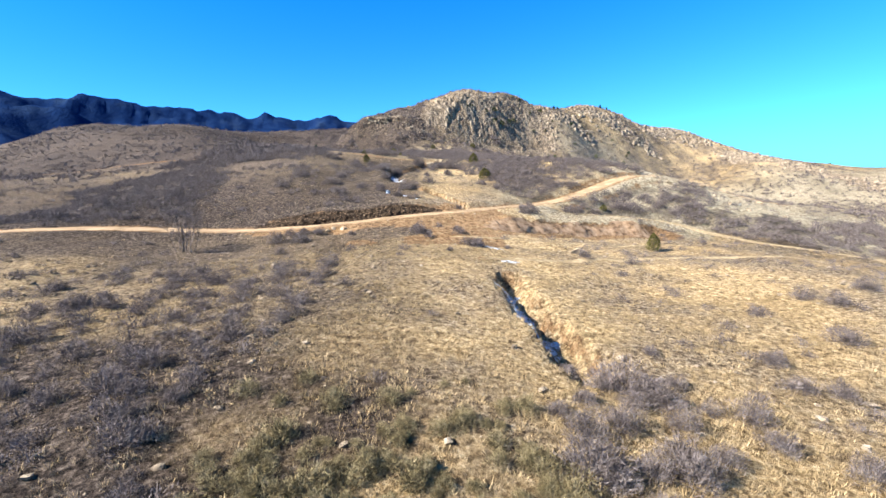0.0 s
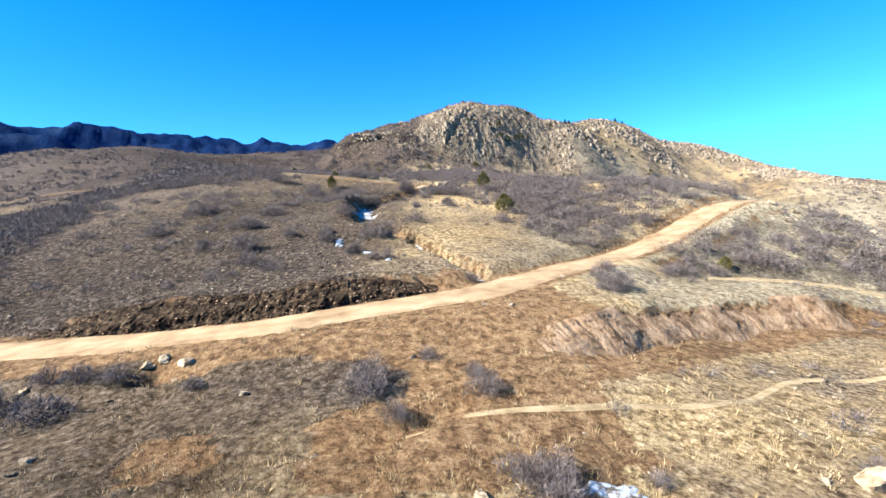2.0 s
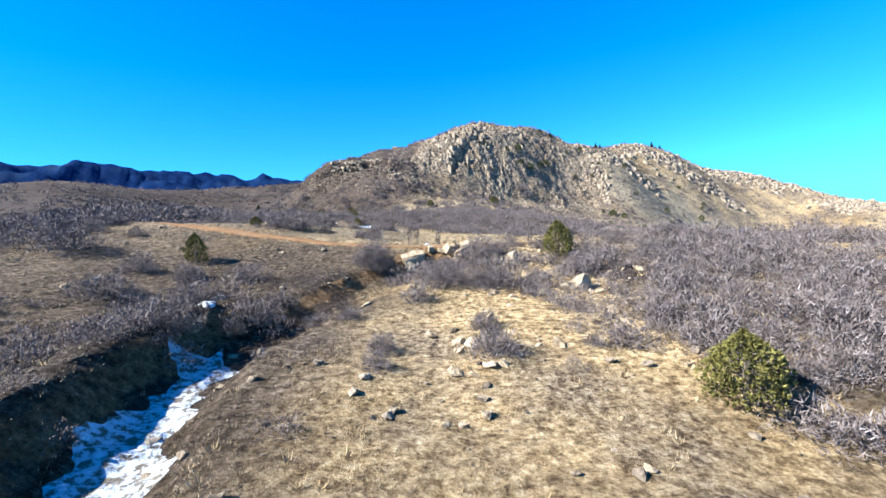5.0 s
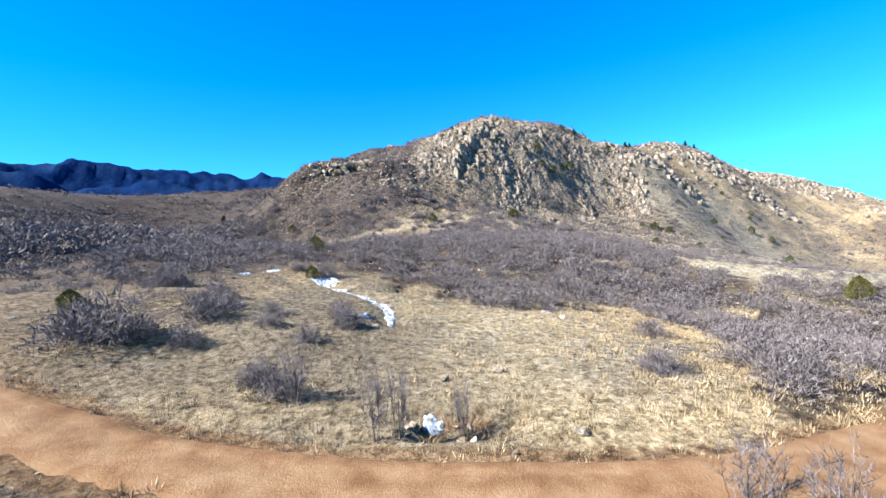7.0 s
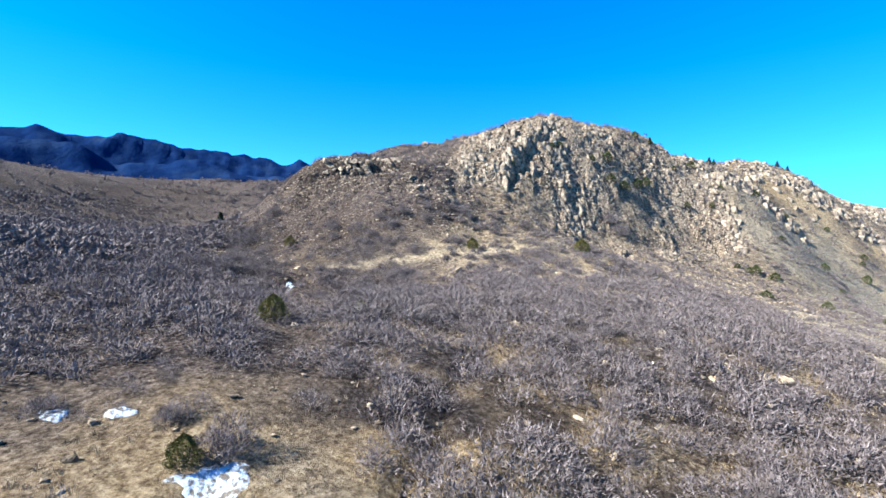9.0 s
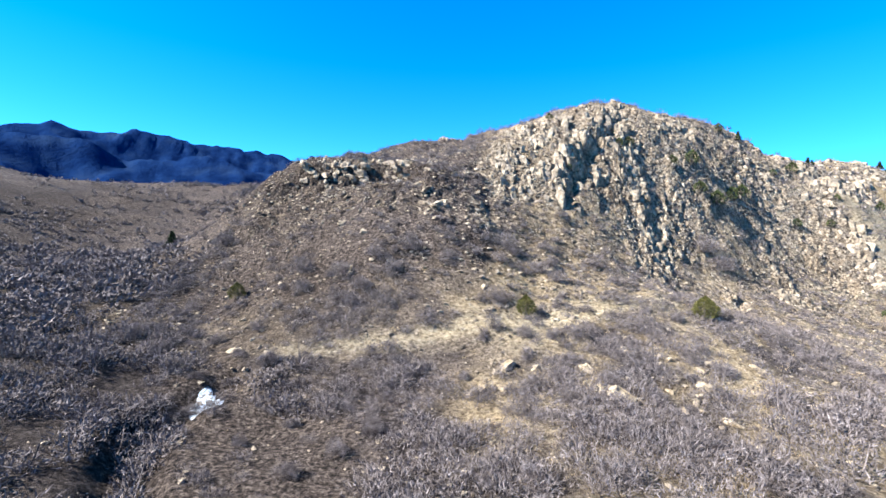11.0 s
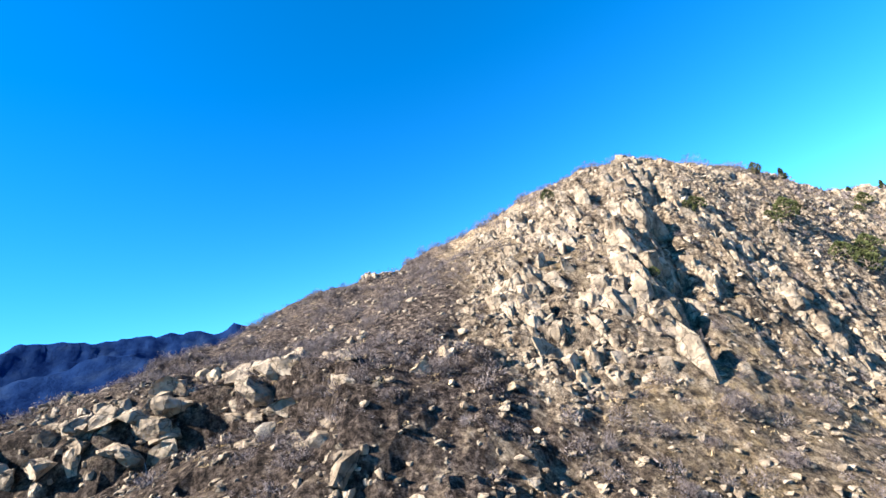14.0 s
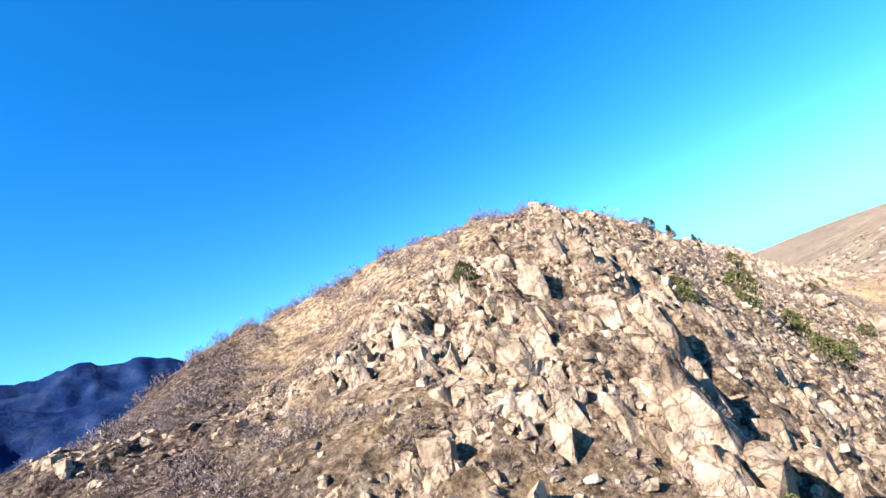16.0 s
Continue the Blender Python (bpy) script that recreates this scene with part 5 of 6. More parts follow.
ok = (foot.rand(3500) < np.where(fbm(x / 12, y / 12, 3, 99) > 0.0, 0.85, 0.18)) & (crag(x, y) < 0.6) & off_roads(x, y, 1.0)
x, y = x[ok], y[ok]
w = np.where(x > 0, foot.uniform(1.1, 2.6, len(x)), foot.uniform(2.2, 4.2, len(x)))
rows = np.stack([x, y, on_ground(x, y) - 0.05, w * 1.15, w * foot.uniform(0.6, 0.9, len(x)), foot.uniform(0, 6.3, len(x))], 1)
tagged(new("slope_brush", mesh_from("slope_brush", *scattered([brush_bush(s, 150, 0.16, 0.0170, 0.66, 0) for s in range(120, 125)], rows), TWIG)), "rounded grey-purple scrub oak thickets on straw slopes", "shrubs", kind="stuff")

# belts of brush along the hill's slopes
belt = np.random.RandomState(61)
x, y = belt.uniform(-60, 175, 7000), belt.uniform(278, 372, 7000)
ok = (belt.rand(7000) < np.where(fbm(x / 16, y / 5, 3, 63) > 0.12, 0.62, 0.07)) & (crag(x, y) < 0.5) & (y < 352 + 0.15 * x)
x, y = np.append(x[ok], belt.uniform(-48, -4, 700)), np.append(y[ok], belt.uniform(298, 358, 700))
ok = (crag(x, y) < 0.75) & (fbm(x / 6, y / 6, 3, 64) > -0.25)
x, y = x[ok], y[ok]
w = belt.uniform(1.0, 2.7, len(x))
rows = np.stack([x, y, on_ground(x, y) - 0.05, w * 1.1, w * belt.uniform(0.6, 0.95, len(x)), belt.uniform(0, 6.3, len(x))], 1)
belt_shapes = [brush_bush(s, 260, 0.125, 0.0100, 0.66, 0) for s in range(190, 195)]
tagged(new("belt_brush", mesh_from("belt_brush", *joined([scattered(belt_shapes, rows[np.abs(x - 2) < 52]), scattered(outer_shapes, rows[np.abs(x - 2) >= 52])]), TWIG)), "belts of grey leafless brush along the hill's slopes", "shrubs", kind="stuff")

# low scrub and bunch grass between the rocks of the hill
x, y = rng.uniform(-75, 110, 15000), rng.uniform(262, 372, 15000)
ok = (rng.rand(15000) < step(258, 296, y) * (0.35 + 0.55 * (fbm(x / 6, y / 6, 3, 90) > -0.1))) & (rng.rand(15000) > 0.5 * crag(x, y)) & (rng.rand(15000) > 0.6 * step(312, 322, y) * step(30, 20, x)) & (rng.rand(15000) > 0.65 * step(308, 300, y) * step(4, -10, x))
x, y = x[ok], y[ok]
w = rng.uniform(0.5, 1.3, len(x)) + 1.1 * rng.rand(len(x)) ** 4
rows = np.stack([x, y, on_ground(x, y) - 0.05, w, w * rng.uniform(0.6, 1.0, len(x)), rng.uniform(0, 6.3, len(x))], 1)
scrub = rng.rand(len(x)) < 0.62
grass_shapes = [brush_bush(s, 24, 0.3, 0.03, 0.5, 0) for s in range(76, 80)]
by_path = (np.abs(x - 5) < 50) & (y > 278)
mid_shapes = [brush_bush(s, 130, 0.16, 0.0170, 0.62, 0) for s in range(170, 175)]
low_shapes = [brush_bush(s, 36, 0.24, 0.040, 0.62, 0) for s in range(70, 75)]
tagged(new("hill_scrub", mesh_from("hill_scrub", *joined([scattered(low_shapes, rows[scrub & ~by_path]), scattered(mid_shapes, rows[scrub & by_path])]), TWIG)), "low leafless grey scrub between the rocks of the hill", "shrubs", kind="stuff")
tagged(new("bunch_grass", mesh_from("bunch_grass", *scattered(grass_shapes, rows[~scrub] * np.array([1, 1, 1, 0.8, 0.6, 1])), STRAW)), "clumps of dry bunch grass on the hill slopes", "grass", kind="stuff")

# far brush on the outer slopes
x = np.concatenate([rng.uniform(125, 345, 16000), rng.uniform(-330, -130, 8000), rng.uniform(-130, 125, 3000), rng.uniform(-140, -52, 3200)])
y = np.concatenate([rng.uniform(80, 500, 16000), rng.uniform(60, 480, 8000), rng.uniform(352, 460, 3000), rng.uniform(285, 430, 3200)])
ok = rng.rand(len(x)) < np.where(fbm(x / 35, y / 35, 4, 60) > 0, 0.75, 0.22)
x, y = x[ok], y[ok]
w = rng.uniform(1.6, 4.6, len(x))
rows = np.stack([x, y, on_ground(x, y) - 0.05, w, w * 0.8, rng.uniform(0, 6.3, len(x))], 1)
crest = (np.abs(x) < 60) & (y < 410)
tagged(new("far_brush", mesh_from("far_brush", *joined([scattered(far_shapes, rows[~crest]), scattered(belt_shapes, rows[crest])]), TWIG)), "sparse grey brush on the outer slopes", "shrubs", kind="stuff")

# woods and hedges far out on the plain
az, far = np.radians(rng.uniform(38, 95, 2600)), rng.uniform(480, 2600, 2600)
x, y = far * np.sin(az), 200 + far * np.cos(az)
w = rng.uniform(5, 13, 2600)
rows = np.stack([x, y, on_ground(x, y) - 0.5, w, w * 0.7, az * 9], 1)
tagged(new("far_trees", mesh_from("far_trees", *scattered([brush_bush(s, 16, 0.5, 0.15, 0.8, 0) for s in range(85, 89)], rows), PINE)), "dark scattered trees on the hazy plain", "trees", kind="stuff")

# houses of a far town on the plain
v = np.array([(-0.5, -0.35, 0), (0.5, -0.35, 0), (0.5, 0.35, 0), (-0.5, 0.35, 0), (-0.5, -0.35, 0.35), (0.5, -0.35, 0.35), (0.5, 0.35, 0.35), (-0.5, 0.35, 0.35), (-0.55, 0, 0.6), (0.55, 0, 0.6)])
f = np.array([(0, 1, 5), (0, 5, 4), (1, 2, 6), (1, 6, 5), (2, 3, 7), (2, 7, 6), (3, 0, 4), (3, 4, 7), (4, 5, 9), (4, 9, 8), (6, 7, 8), (6, 8, 9), (5, 6, 9), (7, 4, 8)])
az, far = np.radians(rng.uniform(58, 84, 260)), rng.uniform(1000, 2400, 260)
x, y = far * np.sin(az), 200 + far * np.cos(az)
rows = np.stack([x, y, on_ground(x, y) - 0.3, rng.uniform(6, 12, 260), rng.uniform(5, 9, 260), rng.uniform(0, 3, 260)], 1)
tagged(new("far_houses", mesh_from("far_houses", *scattered([(v, f)], rows), ROOF)), "small pale gabled houses of a far town", "houses", kind="stuff")

# ---- rocks ----
rock_shapes = [rock_shape(s) for s in range(100, 110)]
block_meshes = [mesh_from("boulder", *block_shape(s), PALE_ROCK) for s in range(180, 186)]
pale_meshes = [mesh_from("boulder", *rock_shape(s, 3, 0.75), PALE_ROCK) for s in range(100, 110)]
rock_meshes = [mesh_from("crag_block", v, f, ROCK) for v, f in rock_shapes]
strewn = [(rng.uniform(2, 34), rng.uniform(257, 277), 0.5 + 1.2 * rng.rand() ** 2) for _ in range(34)] + [(rng.uniform(-8, 32), rng.uniform(212, 258), 0.5 + 1.3 * rng.rand() ** 2) for _ in range(24)]
strewn += [(rng.uniform(-3.2, 1.8), rng.uniform(168.0, 170.6), rng.uniform(0.35, 0.75)) for _ in range(12)]
strewn += [(rng.uniform(-2, 22), rng.uniform(134, 152), 0.5 + 1.5 * rng.rand() ** 2) for _ in range(36)] + [(rng.uniform(60, 100), rng.uniform(112, 138), 0.8 + 1.6 * rng.rand()) for _ in range(26)]
HILL_ROCKS = [(-32.9, 319.5, 2.2), (-26.4, 317, 2.0), (-19.8, 320.5, 1.2), (-15.1, 312.4, 1.4), (-2.8, 316.3, 1.7), (-13.2, 314.5, 1.3), (-9.4, 311.7, 1.3)]
for k, (x, y, w) in enumerate(BOULDERS + HILL_ROCKS + strewn):
    ob = new("boulder", pale_meshes[k % 10])
    ob.matrix_basis = Matrix.LocRotScale((x, y, height(x, y) - 0.16 * w), Euler((0.2 * math.sin(k), 0.2 * math.cos(k * 2), k * 1.7)), (w, w, w * (0.85 + 0.3 * math.sin(k * 3))))
    tagged(ob, "angular pale tan boulder on the brushy slope", "boulder", "loose boulders")
# the rock fall below the upper road
FALL = [(-3.5, 160.8, 2.1), (-1.2, 161.0, 1.3), (0.2, 162.0, 1.3), (0.9, 161.2, 1.2), (1.8, 161.6, 1.1), (1.2, 160.2, 1.0), (0.4, 159.6, 1.1), (1.5, 159.2, 0.9), (-0.3, 158.9, 1.0), (-0.9, 157.9, 1.2), (-0.4, 157.0, 0.9), (5.4, 155.9, 1.5), (6.6, 156.0, 1.4), (6.1, 157.0, 1.1), (8.4, 157.8, 0.9), (9.2, 157.4, 1.0), (-2.0, 159.8, 1.0)]
for k in range(22):
    FALL.append((rng.uniform(-1.6, 3.4), rng.uniform(159.6, 162.3), rng.uniform(0.4, 1.0)))
for k in range(54):
    FALL.append((rng.uniform(-2.2, 3.4), rng.uniform(157.4, 162.6), rng.uniform(0.45, 1.15)) if k % 2 else (rng.uniform(4.5, 11), rng.uniform(154.5, 159.5), rng.uniform(0.3, 0.9)))
for k, (x, y, w) in enumerate(FALL):
    ob = new("boulder", block_meshes[k // 2 % 6] if k % 2 == 0 else pale_meshes[k % 10])
    ob.matrix_basis = Matrix.LocRotScale((x, y, height(x, y) + 0.05 * w), Euler((0.1, -0.12, 0.45) if k == 0 else (rng.uniform(-0.4, 0.4), rng.uniform(-0.4, 0.4), k)), (w * (1.25 if k == 0 else 1.15), w * 0.9, w * (0.75 if k == 0 else rng.uniform(0.8, 1.2))))
    tagged(ob, "large pale boulder perched below the dirt road" if k == 0 else "pale broken rock fallen below the dirt road", "boulder", "rock fall below the road")
slabs = [slab_shape(s) for s in range(140, 152)]
small_slabs = [slab_shape(s, 1) for s in range(160, 170)]
slab_meshes = [mesh_from("crag_block", v, f, ROCK) for v, f in slabs]
x, y = rng.uniform(-65, 95, 60000), rng.uniform(285, 372, 60000)
m = crag(x, y)
ribs = step(-0.1, 0.5, fbm(x / 5, y / 11, 3, 23))  # rock stands in ribs that run up the hill
ok = rng.rand(60000) < (0.05 + 0.62 * m * (0.3 + 0.7 * ribs)) * (1 - 0.5 * step(-8, -14, x))
x, y, m, ribs = x[ok], y[ok], m[ok], ribs[ok]
w = (rng.uniform(0.3, 0.75, len(x)) + m * (0.25 + ribs * rng.uniform(0, 1, len(x)) ** 3 * 2.1)) * np.where(x < -10, 0.6, 0.86) * (0.6 + 0.4 * step(304, 322, y))
rows = np.stack([x, y, on_ground(x, y) - 0.3 * w, w, w * rng.uniform(0.55, 1.05, len(x)) * (1 - 0.3 * step(336, 346, y)), rng.normal(size=len(x)) * 0.6 + 3.1 * (rng.rand(len(x)) < 0.3)], 1)
order = np.argsort(np.hypot(x - 4, y - 326) - 6 * w)
# the great ribs of the crag
RIBS = [(7, 330.8), (6.3, 324.6), (5, 319.8), (12, 323), (2.4, 328.4), (-3, 323), (0, 321), (9, 335), (12, 331), (15, 326), (18, 338), (4, 334), (13.5, 331.5), (11.2, 327.5), (9, 324.5), (7, 321.5), (5.6, 318.5), (20.5, 341), (-46, 312.6), (-41, 313.8), (-37, 314.6), (-33, 315.2), (-29, 315.4), (-25.5, 314), (-22, 310.5), (-19, 303)]
k = 0
for cx, cy in RIBS:
    for _ in range(6):
        west = cx < -15
        px, py, w = cx + rng.normal() * 1.7, cy + rng.normal() * (1.0 if west else 2.0), rng.uniform(1.3, 2.7) * (1.5 if west else 1.0)
        ob = new("crag_block", (rock_meshes[k % 10] if west else slab_meshes[k % 12]))
        ob.matrix_basis = Matrix.LocRotScale((px, py, height(px, py) - (0.2 if west else 0.35) * w), Euler((rng.normal() * 0.15, rng.normal() * 0.15, rng.normal() * 0.5)), (w, w, w * (rng.uniform(0.7, 1.0) if west else rng.uniform(0.9, 1.45))))
        tagged(ob, "weathered tan rock of the hill's western shoulder" if west else "tall jointed tan rock slab of the hill crag", "rock", "crag blocks")
        k += 1
for k in order[:220]:
    ob = new("crag_block", slab_meshes[k % 12])
    ob.matrix_basis = Matrix.LocRotScale(rows[k, :3], Euler((0.16 * math.sin(k), 0.16 * math.cos(k), rows[k, 5])), (rows[k, 3], rows[k, 3], rows[k, 4]))
    tagged(ob, "jagged tan rock block of the hill crag", "rock", "crag blocks")
rest = rows[order[220:]]
tagged(new("crag_rocks", mesh_from("crag_rocks", *joined([scattered(slabs, rest[rest[:, 3] > 0.85]), scattered(small_slabs, rest[rest[:, 3] <= 0.85])]), ROCK)), "broken tan and grey rocks over the hill face", "rocks", kind="stuff")
# ridge crags further off
x, y = rng.uniform(85, 345, 20000), rng.uniform(300, 495, 20000)
m = crag(x, y)
ok = rng.rand(20000) < 0.7 * m
x, y = x[ok], y[ok]
w = rng.uniform(1.4, 3.6, len(x)) + 2.5 * rng.rand(len(x)) ** 3
for cx, cy in ((96, 372), (128, 392), (160, 408), (205, 436), (240, 470), (262, 408), (276, 396), (292, 386), (301, 366), (317, 354), (321, 336)):
    x, y = np.append(x, cx + rng.normal(size=16) * 8), np.append(y, cy + rng.normal(size=16) * 7)
    w = np.append(w, rng.uniform(2.0, 4.5, 16))
rows = np.stack([x, y, on_ground(x, y) - 0.25 * w, w, w * rng.uniform(0.4, 0.8, len(x)), rng.uniform(0, 6.3, len(x))], 1)
tagged(new("ridge_rocks", mesh_from("ridge_rocks", *scattered(small_slabs, rows), ROCK)), "rock outcrops along the far ridge", "rocks", kind="stuff")
# loose stones
small = [rock_shape(s, 1, 0.6) for s in range(120, 126)]
x, y = rng.uniform(-55, 65, 20000), rng.uniform(12, 330, 20000)
p = 0.10 + 0.25 * (fbm(x / 12, y / 12, 3, 70) > 0.2) + 0.3 * ((y > 205) & (x > -20)) + 0.3 * ((y > 125) & (y < 162) & (x > -14) & (x < 25)) - 0.08 * inside(x, y, MEADOW)
ok = (rng.rand(20000) < p) & off_roads(x, y, -0.5)
x, y = x[ok], y[ok]
w = 0.16 + rng.rand(len(x)) ** 3 * 0.75
rows = np.stack([x, y, on_ground(x, y) - 0.05 * w, w, w, rng.uniform(0, 6.3, len(x))], 1)
tagged(new("loose_stones", mesh_from("loose_stones", *scattered(small, rows), ROCK)), "pale loose stones strewn through the grass", "stones", kind="stuff")

# stones and clods in the faces of the earth banks
clods = np.random.RandomState(41)
face = np.concatenate([road_face[clods.randint(0, len(road_face), 900)], scarp_face[clods.randint(0, len(scarp_face), 420)]])
w = 0.10 + 0.30 * clods.rand(len(face)) ** 2
rows = np.column_stack([face - np.array([0, 0, 0.08]), w, w, clods.uniform(0, 6.3, len(face))])
tagged(new("bank_stones", mesh_from("bank_stones", *scattered(small, rows), EARTH)), "stones and clods in the faces of the earth banks", "stones", kind="stuff")
x, y = clods.uniform(-34, 8, 3400), clods.uniform(84, 112, 3400)
ok = off_roads(x, y, 2.0) & (clods.rand(3400) < 0.25 + 0.6 * step(100, 88, y))
x, y = x[ok], y[ok]
w = 0.12 + 0.3 * clods.rand(len(x)) ** 3
rows = np.stack([x, y, on_ground(x, y) - 0.05 * w, w, w, clods.uniform(0, 6.3, len(x))], 1)
tagged(new("slope_stones", mesh_from("slope_stones", *scattered(small, rows), ROCK)), "small stones strewn over the slope above the road", "stones", kind="stuff")

# broken rock over the hill's slopes
x, y = rng.uniform(-62, 80, 70000), rng.uniform(262, 360, 70000)
ok = rng.rand(70000) < (0.10 + 0.16 * (fbm(x / 8, y / 8, 3, 72) > 0) + 0.2 * crag(x, y)) * step(262, 300, y) * (1 - 0.45 * step(-8, -14, x))
x, y = x[ok], y[ok]
w = 0.2 + rng.rand(len(x)) ** 2.2 * 0.95
rows = np.stack([x, y, on_ground(x, y) - 0.1 * w, w, w * rng.uniform(0.7, 1.4, len(x)), rng.uniform(0, 6.3, len(x))], 1)
tagged(new("talus", mesh_from("talus", *scattered(small, rows), ROCK)), "broken brown rock rubble on the hill slopes", "rocks", kind="stuff")

# ---- grass ----
def tuft(seed, n=12):
    """A low tussock one metre wide: narrow blades that stand and lean out from a loose foot."""
    r = np.random.RandomState(seed)
    out = []
    for k in range(n):
        a, lean = k * 6.283 / n + r.uniform(-0.5, 0.5), r.uniform(0.1, 0.6)
        d = np.array([math.cos(a), math.sin(a), 0])
        t = r.uniform(0, 6.283)
        s = np.array([math.cos(t), math.sin(t), 0]) * r.uniform(0.028, 0.050)
        p = d * r.uniform(0.05, 0.45)
        out.append((np.array([p - s, p + s, p + d * lean * 0.6 + np.array([0, 0, r.uniform(0.5, 1.0)])]), np.array([(0, 1, 2)])))
    return joined(out)


tufts = [tuft(s) for s in range(5)]
x = np.concatenate([rng.uniform(-56, 66, 22000), rng.uniform(-34, 40, 34000), rng.uniform(-24, 24, 9000)] + [np.repeat(ln[:, 0], 14) for ln in (ROAD_LOWER, ROAD_UPPER)])
y = np.concatenate([rng.uniform(8, 345, 22000), rng.uniform(10, 84, 34000), rng.uniform(168, 208, 9000)] + [np.repeat(ln[:, 1], 14) for ln in (ROAD_LOWER, ROAD_UPPER)])
x[65000:] += rng.uniform(-3.4, 3.4, len(x) - 65000)
y[65000:] += rng.uniform(-3.4, 3.4, len(x) - 65000)
ok = (rng.rand(len(x)) < (0.35 + 0.5 * (fbm(x / 6, y / 6, 3, 80) > 0)) * (1 - 0.6 * step(-6, -16, x) - 0.3 * step(205, 240, y)) * (1 - 0.8 * step(60, 66, y) * step(86, 82, y))) & off_roads(x, y, -0.55) & (crag(x, y) < 0.4)
x, y = x[ok], y[ok]
w = rng.uniform(0.3, 0.7, len(x))
rows = np.stack([x, y, on_ground(x, y) - 0.02, w, w * rng.uniform(0.35, 0.75, len(x)), rng.uniform(0, 6.3, len(x))], 1)
dull = (x < -5) & (y > 166) & (y < 260)
meadow_rows = rows[dull]
tagged(new("grass", mesh_from("grass", *scattered(tufts, rows[~dull]), STRAW)), "tufts of dry straw-coloured bunch grass", "grass", kind="stuff")

x, y = np.append(rng.uniform(-46, -2, 21000), rng.uniform(-46, -6, 9000)), np.append(rng.uniform(86, 168, 21000), rng.uniform(10, 66, 9000))
ok = (rng.rand(30000) < 0.5 + 0.5 * (fbm(x / 5, y / 5, 3, 82) > -0.1)) & off_roads(x, y, 0.2)
x, y = x[ok], y[ok]
w = rng.uniform(0.25, 0.6, len(x))
rows = np.stack([x, y, on_ground(x, y) - 0.02, w, w * rng.uniform(0.2, 0.45, len(x)), rng.uniform(0, 6.3, len(x))], 1)
tagged(new("grey_grass", mesh_from("grey_grass", *scattered([tuft(s, 9) for s in range(10, 15)], np.concatenate([rows, meadow_rows])), DULL_STRAW)), "tussocks of grey-brown dead grass on the western slope", "grass", kind="stuff")

# ---- snow ----
def snow(x, y, rx, ry, turn=0.0, seed=0):
    """A thin ragged patch of old snow lying on the ground."""
    rings, n = 7, 26
    c, s = math.cos(turn), math.sin(turn)
    pts = [(x, y)]
    edge = [1 + 0.45 * float(fbm(np.array(math.cos(6.283 * k / n) * 1.7 + seed * 3.1), np.array(math.sin(6.283 * k / n) * 1.7), 3, seed)) for k in range(n)]
    for i in range(1, rings + 1):
        for k in range(n):
            u, v = (rx * math.cos(6.283 * k / n) * edge[k] * i / rings, ry * math.sin(6.283 * k / n) * edge[k] * i / rings)
            pts.append((x + u * c - v * s, y + u * s + v * c))
    p = np.array(pts)
    lift = np.array([0.17] + [0.17 * math.sqrt(max(0, 1 - (i / rings) ** 2)) - (0.05 if i == rings else 0) for i in range(1, rings + 1) for _ in range(n)])
    z = on_ground(p[:, 0], p[:, 1]) + lift + 0.05 * fbm(p[:, 0] * 2, p[:, 1] * 2, 2, seed + 5) * (lift > 0.02)
    f = [(0, 1 + k, 1 + (k + 1) % n) for k in range(n)]
    for i in range(rings - 1):
        a, b = 1 + i * n, 1 + (i + 1) * n
        f += [t for k in range(n) for t in ((a + k, b + k, b + (k + 1) % n), (a + k, b + (k + 1) % n, a + (k + 1) % n))]
    tagged(new("snow_patch", mesh_from("snow_patch", np.column_stack([p, z]), f, SNOW, True)), "ragged patch of old snow, shade-blue in its colour", "snow", "snow patches")


SNOW_SPOTS = [(7.8, 54.5, 1.0, 0.5, 0.2), (-12.5, 102.2, 0.5, 1.2, 0), (-8.2, 97, 0.5, 0.35, 0), (-5.4, 94, 0.4, 0.3, 0), (6.8, 63.3, 1.3, 0.7, 0), (-18, 146, 0.5, 0.9, 0), (-16.8, 141.8, 0.5, 0.7, 0), (-7.7, 185.4, 0.5, 0.6, 0), (-19, 187.3, 0.5, 1.2, 0), (9.3, 195.2, 0.5, 0.9, 0), (-2.0, 169.9, 0.5, 0.4, 0), (-15.7, 204.2, 1.6, 1.2, 0.4), (-18.2, 231.4, 1.0, 0.6, 0), (-37.2, 266.0, 1.6, 3.2, 0.3), (-31.7, 226.6, 0.6, 1.6, 0), (-26.7, 207.4, 0.9, 0.5, 0), (-23.4, 208, 0.8, 0.5, 0)]
for k, spot in enumerate(SNOW_SPOTS):
    snow(*spot, seed=k)
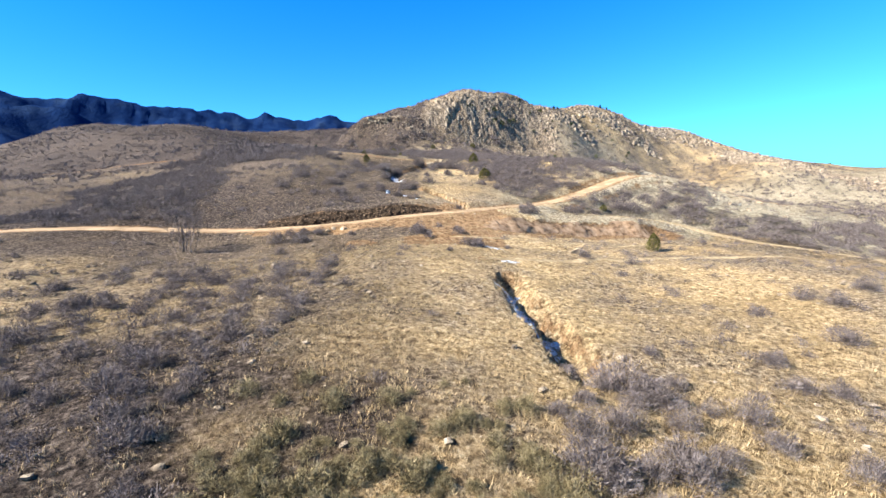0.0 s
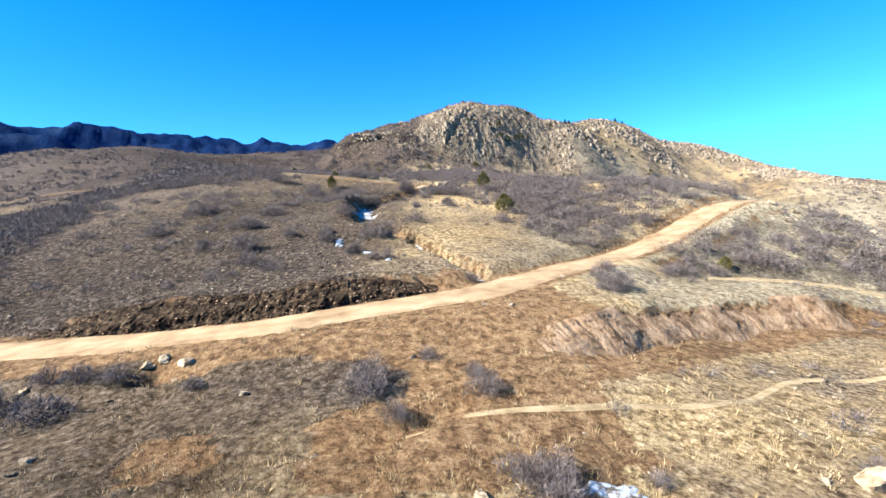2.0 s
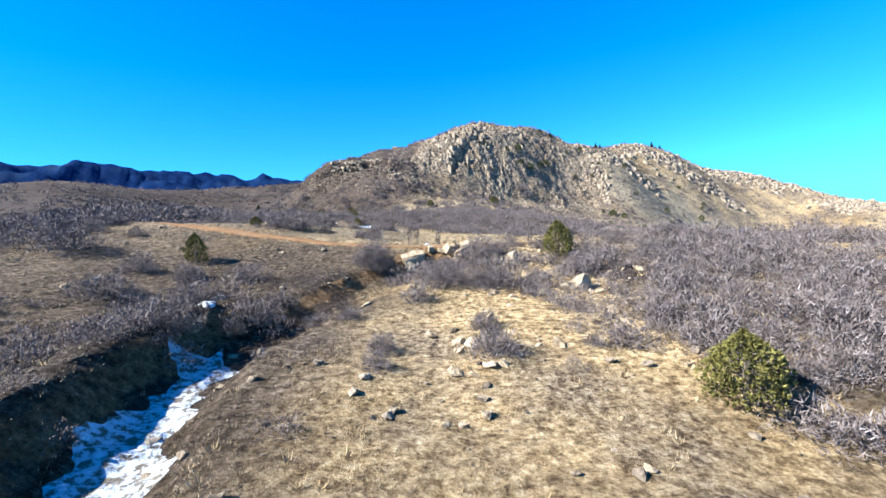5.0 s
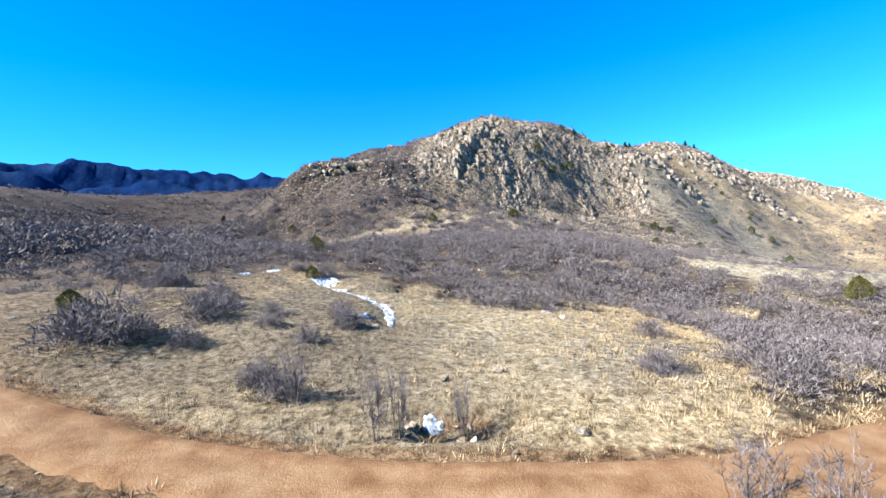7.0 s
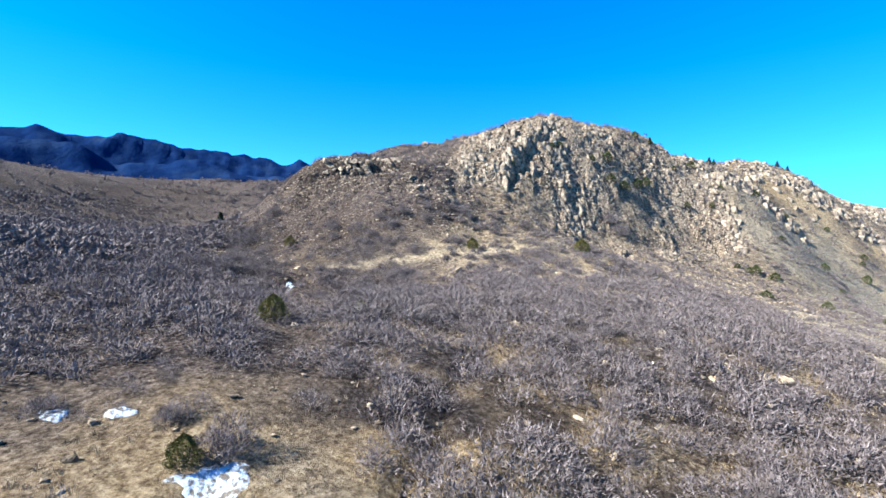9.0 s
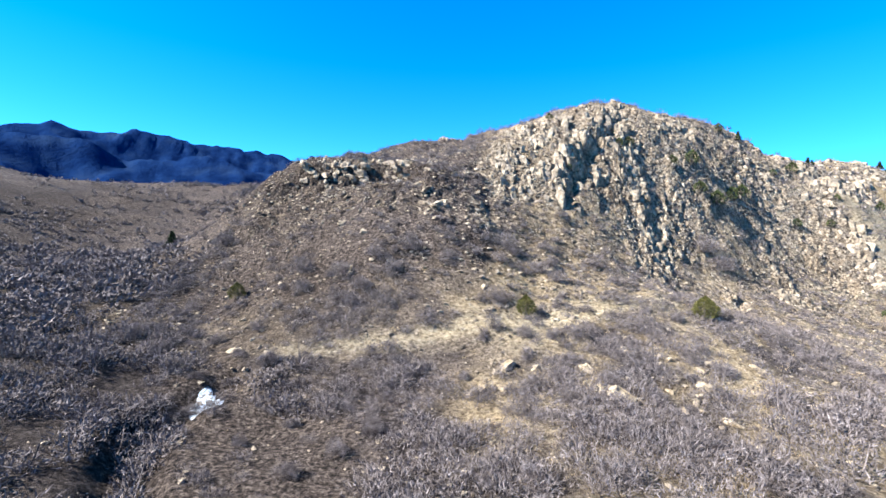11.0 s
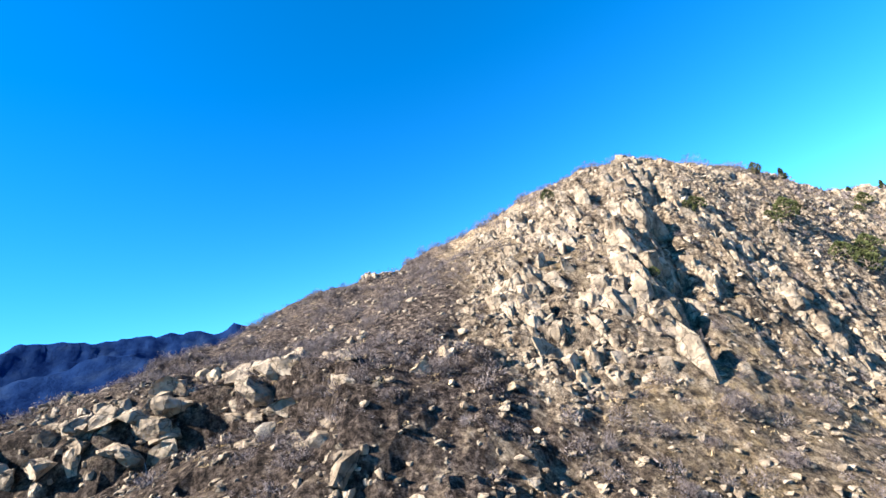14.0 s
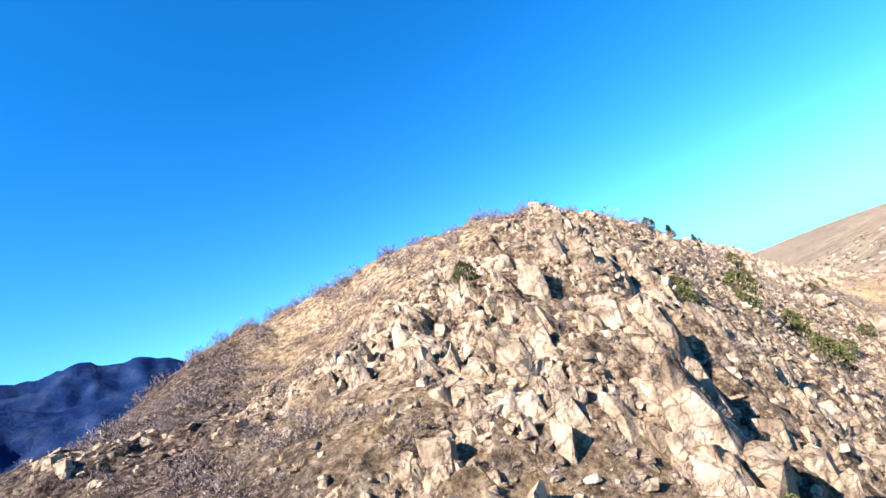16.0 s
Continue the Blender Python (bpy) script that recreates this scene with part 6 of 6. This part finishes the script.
def snow_strip(line, half, shift, label):
    k = np.arange(len(line))
    way = np.gradient(line, axis=0)
    way /= np.hypot(*way.T)[:, None]
    left = np.stack([-way[:, 1], way[:, 0]], 1)
    taper = np.minimum(1, np.minimum(k + 0.3, len(line) - 0.7 - k) / 5) * (1 + 0.5 * fbm(k / 2.2, k * 0.0, 3, 12))
    cols = np.linspace(-1, 1, 9)
    vs = []
    for c in cols:
        off = shift + c * half * taper * (1 + 0.45 * fbm(k / 3.0 + 9 * np.sign(c), k * 0 + np.sign(c), 3, 6))
        p = line + left * off[:, None]
        z = on_ground(p[:, 0], p[:, 1]) + (0.10 if abs(c) < 0.9 else -0.05) + 0.07 * fbm(p[:, 0] * 1.5, p[:, 1] * 1.5, 2, 3)
        vs.append(np.column_stack([p, z]))
    v, n = np.stack(vs, 1).reshape(-1, 3), len(cols)
    f = [t for i in range(len(line) - 1) for j in range(n - 1) for t in ((i * n + j, (i + 1) * n + j, i * n + j + 1), (i * n + j + 1, (i + 1) * n + j, (i + 1) * n + j + 1))]
    tagged(new("snow_patch", mesh_from("snow_patch", v, f, SNOW, True)), label, "snow", "snow patches")


snow_strip(along([tuple(p) for p in GULLY_LOW[:17]], 0.5), 1.05, -0.75, "long drift of old snow lying in a narrow gully")
snow_strip(SNOW_LINE, 0.46, 0.0, "thin crooked streak of old snow in the meadow")
snow_strip(along([(-14.6, 139.6), (-14.2, 135), (-13.3, 129), (-12.2, 123.5)], 0.5), 1.5, -0.3, "broad drift of old snow in a shaded gully")
snow_strip(along([(-11.9, 121.5), (-11.2, 118.5), (-10.4, 114.5)], 0.5), 1.0, -0.3, "drift of old snow in a shaded gully")
rng = np.random.RandomState(8)
for line, wide, first, last, shift in ((GULLY_MID, 0.2, 8, 22, 0.0),):
    for k in range(first, min(last, len(line) - 1)):
        d = line[k + 1] - line[k]
        snow(line[k, 0] + shift + rng.normal() * wide * 0.4, line[k, 1] + rng.normal() * 0.3, rng.uniform(0.5, 1.1), wide * rng.uniform(0.5, 1.1), math.atan2(d[1], d[0]), seed=k + 40)

# ---- mountains on the skyline ----
def mountain(name, far, deep, tops, label, seed, mat, down=-60.0):
    """A range round the west, far metres off: tops gives bearing and height angle, in degrees, along its crest."""
    az = np.linspace(tops[0][0], tops[-1][0], 240)
    el = np.interp(az, [t[0] for t in tops], [t[1] for t in tops])
    rs = np.linspace(-1, 1, 34)
    gx, gy, gz = [], [], []
    for r in rs:
        dist = far + deep * r
        up = 60 + far * np.tan(np.radians(el))
        ridge = (1 - np.abs(r)) ** 0.9
        u, v = az * far / 57.3, np.full(az.shape, dist)
        spur = np.abs(fbm(u / 260, v / 420, 4, seed)) * 0.32 * (1 - ridge) * ridge * 4
        gx.append(dist * np.sin(np.radians(az))), gy.append(200 + dist * np.cos(np.radians(az)))
        gz.append(down + (up - down) * ridge * (1 - spur) + far * 0.006 * fbm(u / 60, v / 60, 3, seed + 3) * ridge)
    v = np.stack([np.array(gx), np.array(gy), np.array(gz)], -1).reshape(-1, 3)
    n = len(az)
    f = [t for i in range(len(rs) - 1) for k in range(n - 1) for t in ((i * n + k, i * n + k + 1, (i + 1) * n + k + 1), (i * n + k, (i + 1) * n + k + 1, (i + 1) * n + k))]
    me = mesh_from(name, v, f, mat, True)
    return tagged(new(name, me), label, "mountain", kind="structure")


mountain("mountain_range", 1500, 620, [(-100, 2.8), (-75, 5.8), (-60, 8.2), (-50, 7.8), (-44, 8.4), (-40, 6.8), (-33, 7.4), (-27, 6.0), (-22, 6.4), (-15, 4.8), (-8, 4.6), (0, 2.8)], "dark forested mountain range with haze-blue put into its colour", 3, HAZE_FOREST)
mountain("mountain_range", 2700, 700, [(-95, 2.7), (-70, 7.7), (-60, 8.7), (-50, 8.5), (-46, 9.6), (-43.5, 9.1), (-39.4, 9.9), (-34.5, 9.1), (-30, 9.2), (-26, 8.7), (-23.6, 8.2), (-21.5, 8.8), (-18.5, 8.1), (-13, 8.3), (-8, 7.1), (4, 2.7)], "dark forested mountain range with haze-blue put into its colour", 7, HAZE_FOREST)
